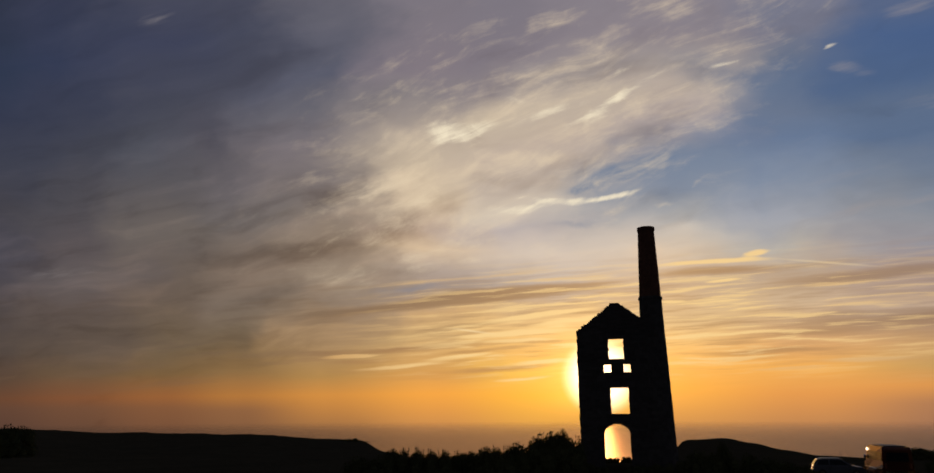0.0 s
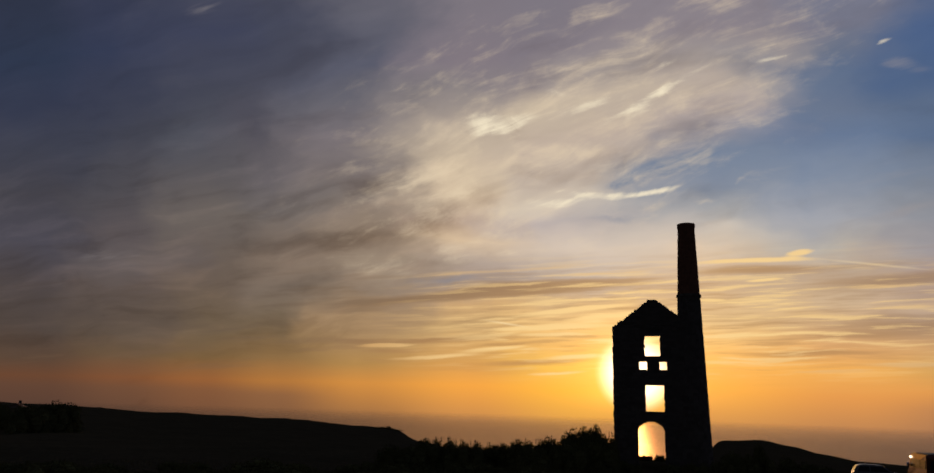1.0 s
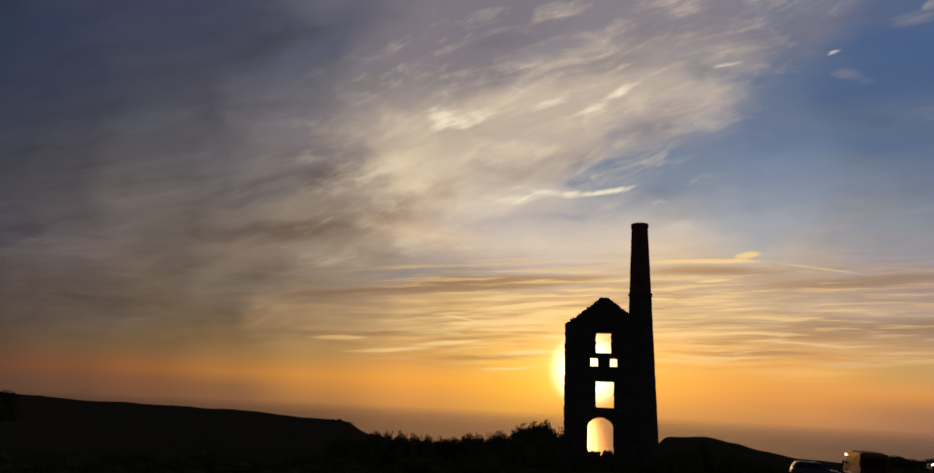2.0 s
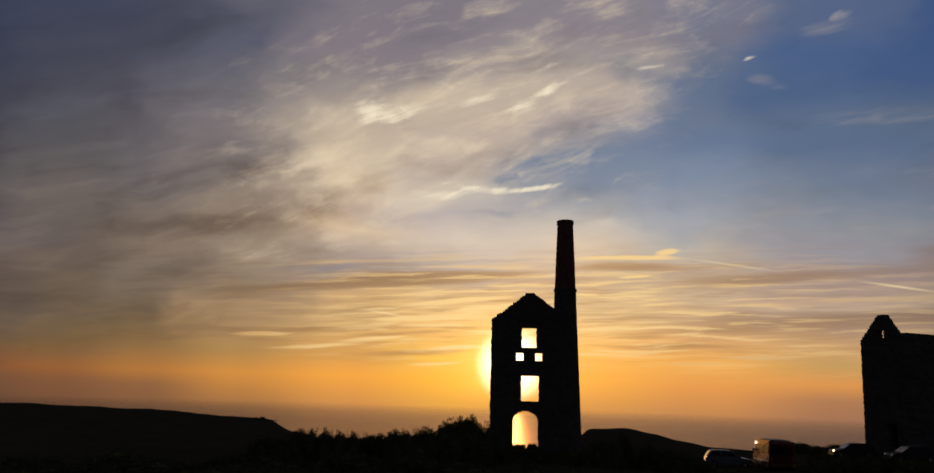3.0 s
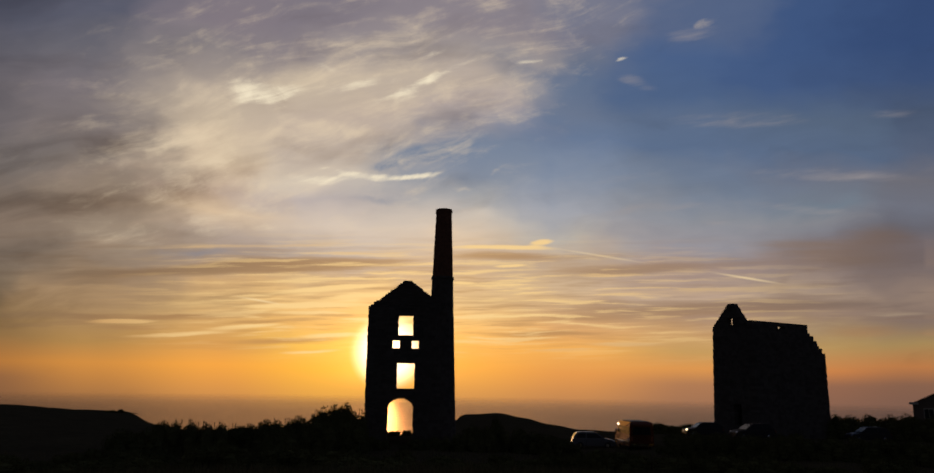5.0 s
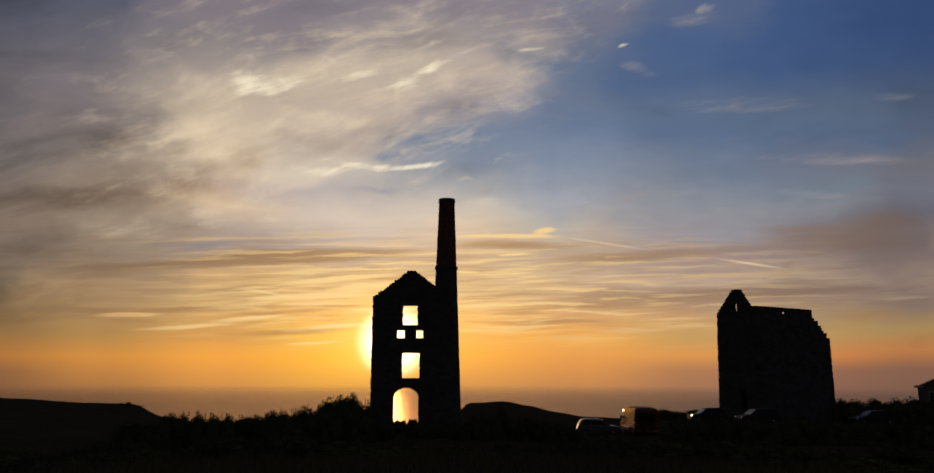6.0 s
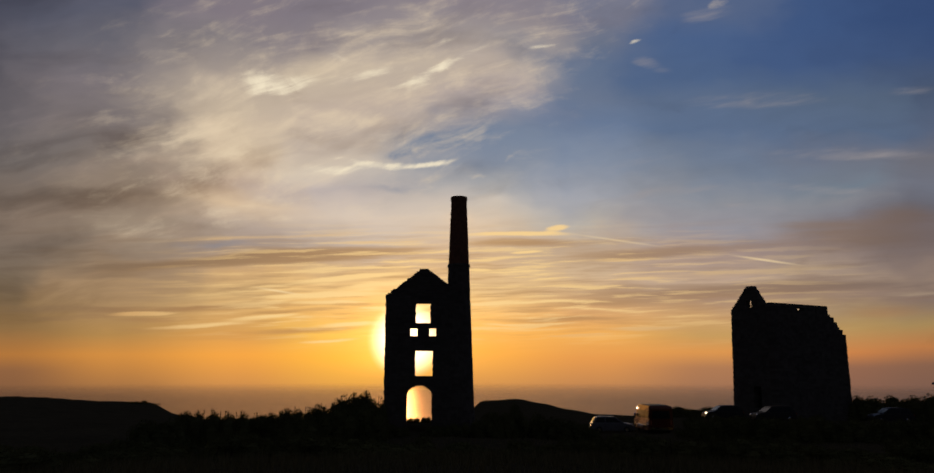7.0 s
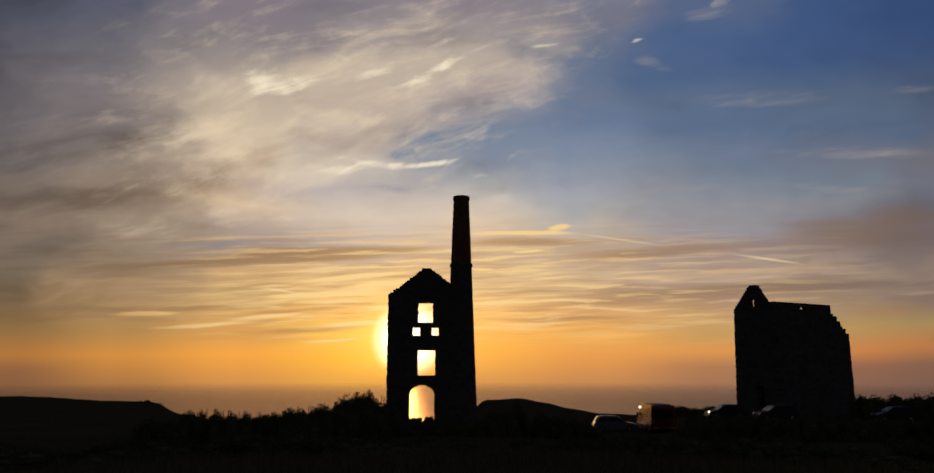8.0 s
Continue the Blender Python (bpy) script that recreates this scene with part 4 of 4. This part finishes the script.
def hatchback(m, paint, label, lit=False):
    car = thing("car", m, label, "car", "parked vehicles")
    h = 0.84
    part("body", prism([(-1.95, 0.32), (-1.98, 0.62), (-1.9, 0.88), (1.0, 0.9), (1.75, 0.78), (1.98, 0.6), (1.98, 0.3), (1.6, 0.2), (-1.6, 0.2)], h, lambda z: 0.05 if z > 0.8 else 0.0, 0.05), paint, car)
    lean = lambda z: 0.06 + (z - 0.86) * 0.32
    part("cabin", prism([(-1.88, 0.87), (-1.55, 1.38), (-1.2, 1.46), (0.1, 1.46), (0.35, 1.38), (1.05, 0.88)], h, lean, 0.03), paint, car)
    for s in (-1, 1):
        y = lambda z: s * (h - lean(z) + 0.006)
        for a, b, c, d in ((-1.6, -0.72, -0.72, -1.38), (-0.64, 0.72, 0.22, -0.64)):
            part("side_window", pane([(a, y(0.95), 0.95), (b, y(0.95), 0.95), (c, y(1.34), 1.34), (d, y(1.34), 1.34)]), car_glass, car, "dark side window")
        part("door_seam", box_bm(-0.69, -0.675, s * h - 0.01, s * h + 0.004, 0.32, 0.86), rubber, car)
        part("door_handle", box_bm(-0.6, -0.42, s * (h + 0.0) - 0.02, s * (h + 0.02), 0.76, 0.79, 0.005), chrome, car)
        bulb("door_mirror", 0.78, s * 0.93, 0.98, 0.09, paint, car, "rounded door mirror", (0.7, 1.1, 0.8))
        bulb("headlight", 1.86, s * 0.62, 0.66, 0.11, chrome, car, "clear headlight", (0.7, 1.4, 0.8))
        part("tail_light", box_bm(-1.99, -1.9, s * 0.7 - 0.1, s * 0.7 + 0.1, 0.6, 0.86, 0.02), red_paint, car, "red tail light")
        for x in (-1.25, 1.25):
            wheel(x, s * 0.77, 0.3, car)
    part("windscreen", pane([(1.0, -0.7, 0.93), (1.0, 0.7, 0.93), (0.38, 0.6, 1.37), (0.38, -0.6, 1.37)]), car_glass, car, "sloping windscreen")
    part("rear_window", pane([(-1.87, 0.68, 0.94), (-1.87, -0.68, 0.94), (-1.6, -0.58, 1.34), (-1.6, 0.58, 1.34)]), car_glass, car, "steep rear window")
    if lit:
        # bright glint at the car's front, put in as a glowing bulb
        bulb("car_glint", 1.93, 0.66, 0.72, 0.11, glint_glow, car, "small bright glint, made to glow", (1, 0.6, 1))
    part("bumper", box_bm(1.93, 2.03, -0.78, 0.78, 0.3, 0.5, 0.03), paint, car)
    part("bumper", box_bm(-2.04, -1.94, -0.78, 0.78, 0.3, 0.52, 0.03), paint, car)
    return car


def camper(m, paint, label):
    van = thing("van", m, label, "van", "parked vehicles")
    h = 1.1
    lean = lambda z: 0.0 if z < 1.1 else (z - 1.1) * 0.07
    part("body", prism([(-2.5, 0.35), (-2.52, 2.2), (-2.4, 2.36), (1.2, 2.36), (1.45, 2.2), (2.0, 1.2), (2.5, 1.0), (2.55, 0.4), (2.3, 0.25), (-2.3, 0.25)], h, lean, 0.05), paint, van)
    for s in (-1, 1):
        y = lambda z: s * (h - lean(z) + 0.006)
        for a, b in ((-2.3, -1.05), (-0.95, 0.35), (0.5, 1.3)):
            part("side_window", pane([(a, y(1.3), 1.3), (b, y(1.3), 1.3), (b, y(1.95), 1.95), (a, y(1.95), 1.95)]), car_glass, van, "dark side window")
        bulb("door_mirror", 1.75, s * 1.2, 1.45, 0.14, chrome, van, "bright door mirror", (0.6, 0.8, 1.2))
        bulb("headlight", 2.46, s * 0.72, 0.8, 0.14, chrome, van, "clear headlight", (0.6, 1.1, 1.0))
        part("tail_light", box_bm(-2.56, -2.47, s * 0.88 - 0.07, s * 0.88 + 0.07, 0.75, 1.15, 0.02), red_paint, van, "red tail light")
        part("side_trim", box_bm(-2.4, 2.2, s * (h + 0.004) - 0.015, s * (h + 0.004) + 0.015, 0.62, 0.72, 0.008), chrome, van, "bright side trim")
        for x in (-1.5, 1.6):
            wheel(x, s * 0.93, 0.34, van)
    part("rear_window", pane([(-2.53, 0.8, 1.3), (-2.53, -0.8, 1.3), (-2.53, -0.74, 1.95), (-2.53, 0.74, 1.95)]), car_glass, van, "dark rear window")
    part("windscreen", pane([(1.98, -0.85, 1.28), (1.98, 0.85, 1.28), (1.52, 0.8, 2.12), (1.52, -0.8, 2.12)]), car_glass, van, "sloping windscreen")
    part("bumper", box_bm(-2.66, -2.5, -0.98, 0.98, 0.34, 0.56, 0.04), chrome, van, "bright rear bumper")
    # sun glint high on the van's side, added as a glowing bulb
    bulb("van_glint", 1.3, 1.09, 2.05, 0.11, glint_glow, van, "small warm sun glint, made to glow", (1, 0.6, 1))
    part("roof_rack", box_bm(-2.2, 0.9, -0.8, 0.8, 2.37, 2.42, 0.01), dark_paint, van)
    return van


def parked(make, x, y, turn, paint, label, *lit):
    make(pose(x, y, ground_z(x, y), 0, 0, turn), paint, label, *lit)


parked(hatchback, 13.7, 68.6, -4, silver, "silver hatchback car parked on the grass by the ruins")
parked(camper, 17.05, 66.6, 91, van_paint, "dark red camper van parked with its back to the hill")
parked(hatchback, 27.35, 78.0, 180, dark_paint, "dark car with a lit lamp parked beside the second ruin", True)
parked(hatchback, 29.4, 70.2, 184, dark_paint, "dark car parked before the second ruin")
parked(hatchback, 42.6, 73.6, 176, dark_paint, "dark car parked beside the field bank")


def cottage(m, label, chimney):
    home = thing("cottage", m, label, "house")
    wide, long, eave, rise = 4.0, 7.0, 2.6, 2.0
    bm = prism([(-wide, -1.5), (-wide, eave), (0, eave + rise), (wide, eave), (wide, -1.5)], long / 2)
    part("wall", bm, plaster_wall, home, "pale rendered wall")
    for s in (-1, 1):
        over = 0.35
        slope = rise / wide
        verts, faces = [], []
        rows = 14
        for i in range(rows):
            t0, t1 = i / rows, (i + 1) / rows
            xa, xb = s * (wide + over) * (1 - t0), s * (wide + over) * (1 - t1)
            za, zb = eave + rise - abs(xa) * slope + 0.1, eave + rise - abs(xb) * slope + 0.06
            add_box(verts, faces, [(xa, -long / 2 - 0.3, za - 0.05), (xb, -long / 2 - 0.3, zb - 0.05), (xb, long / 2 + 0.3, zb - 0.05), (xa, long / 2 + 0.3, za - 0.05),
                                   (xa, -long / 2 - 0.3, za), (xb, -long / 2 - 0.3, zb), (xb, long / 2 + 0.3, zb), (xa, long / 2 + 0.3, za)])
        raw("roof", verts, faces, slate, home, "reddish slate roof slope")
    for x in (-3.0, -0.6, 1.8):
        frame_ob = part("window", box_bm(x, x + 1.0, -long / 2 - 0.03, -long / 2 + 0.05, 0.9, 2.1, 0.01), painted_wood, home, "white painted window frame")
        for k in (0, 1):
            part("pane", pane([(x + 0.08 + 0.45 * k, -long / 2 - 0.04, 1.0), (x + 0.47 + 0.45 * k, -long / 2 - 0.04, 1.0), (x + 0.47 + 0.45 * k, -long / 2 - 0.04, 2.0), (x + 0.08 + 0.45 * k, -long / 2 - 0.04, 2.0)]), car_glass, frame_ob)
    part("bargeboard", box_bm(-wide - 0.3, -wide + 0.6, -long / 2 - 0.36, -long / 2 - 0.3, eave - 0.12, eave + 0.14, 0.01), painted_wood, home, "pale eaves board")
    if chimney:
        part("chimney", box_bm(-0.45, 0.45, long / 2 - 1.2, long / 2 - 0.4, eave + rise - 0.6, eave + rise + 1.1, 0.03), granite, home, "stone chimney")
    return home


cottage(pose(57.7, 81.9, 1.5, 0, 0, -34), "single-storey cottage with pale walls and a reddish roof", False)
cottage(pose(-236, 206, -4.6, 0, 0, 40), "distant farmhouse with a chimney on the skyline", True)
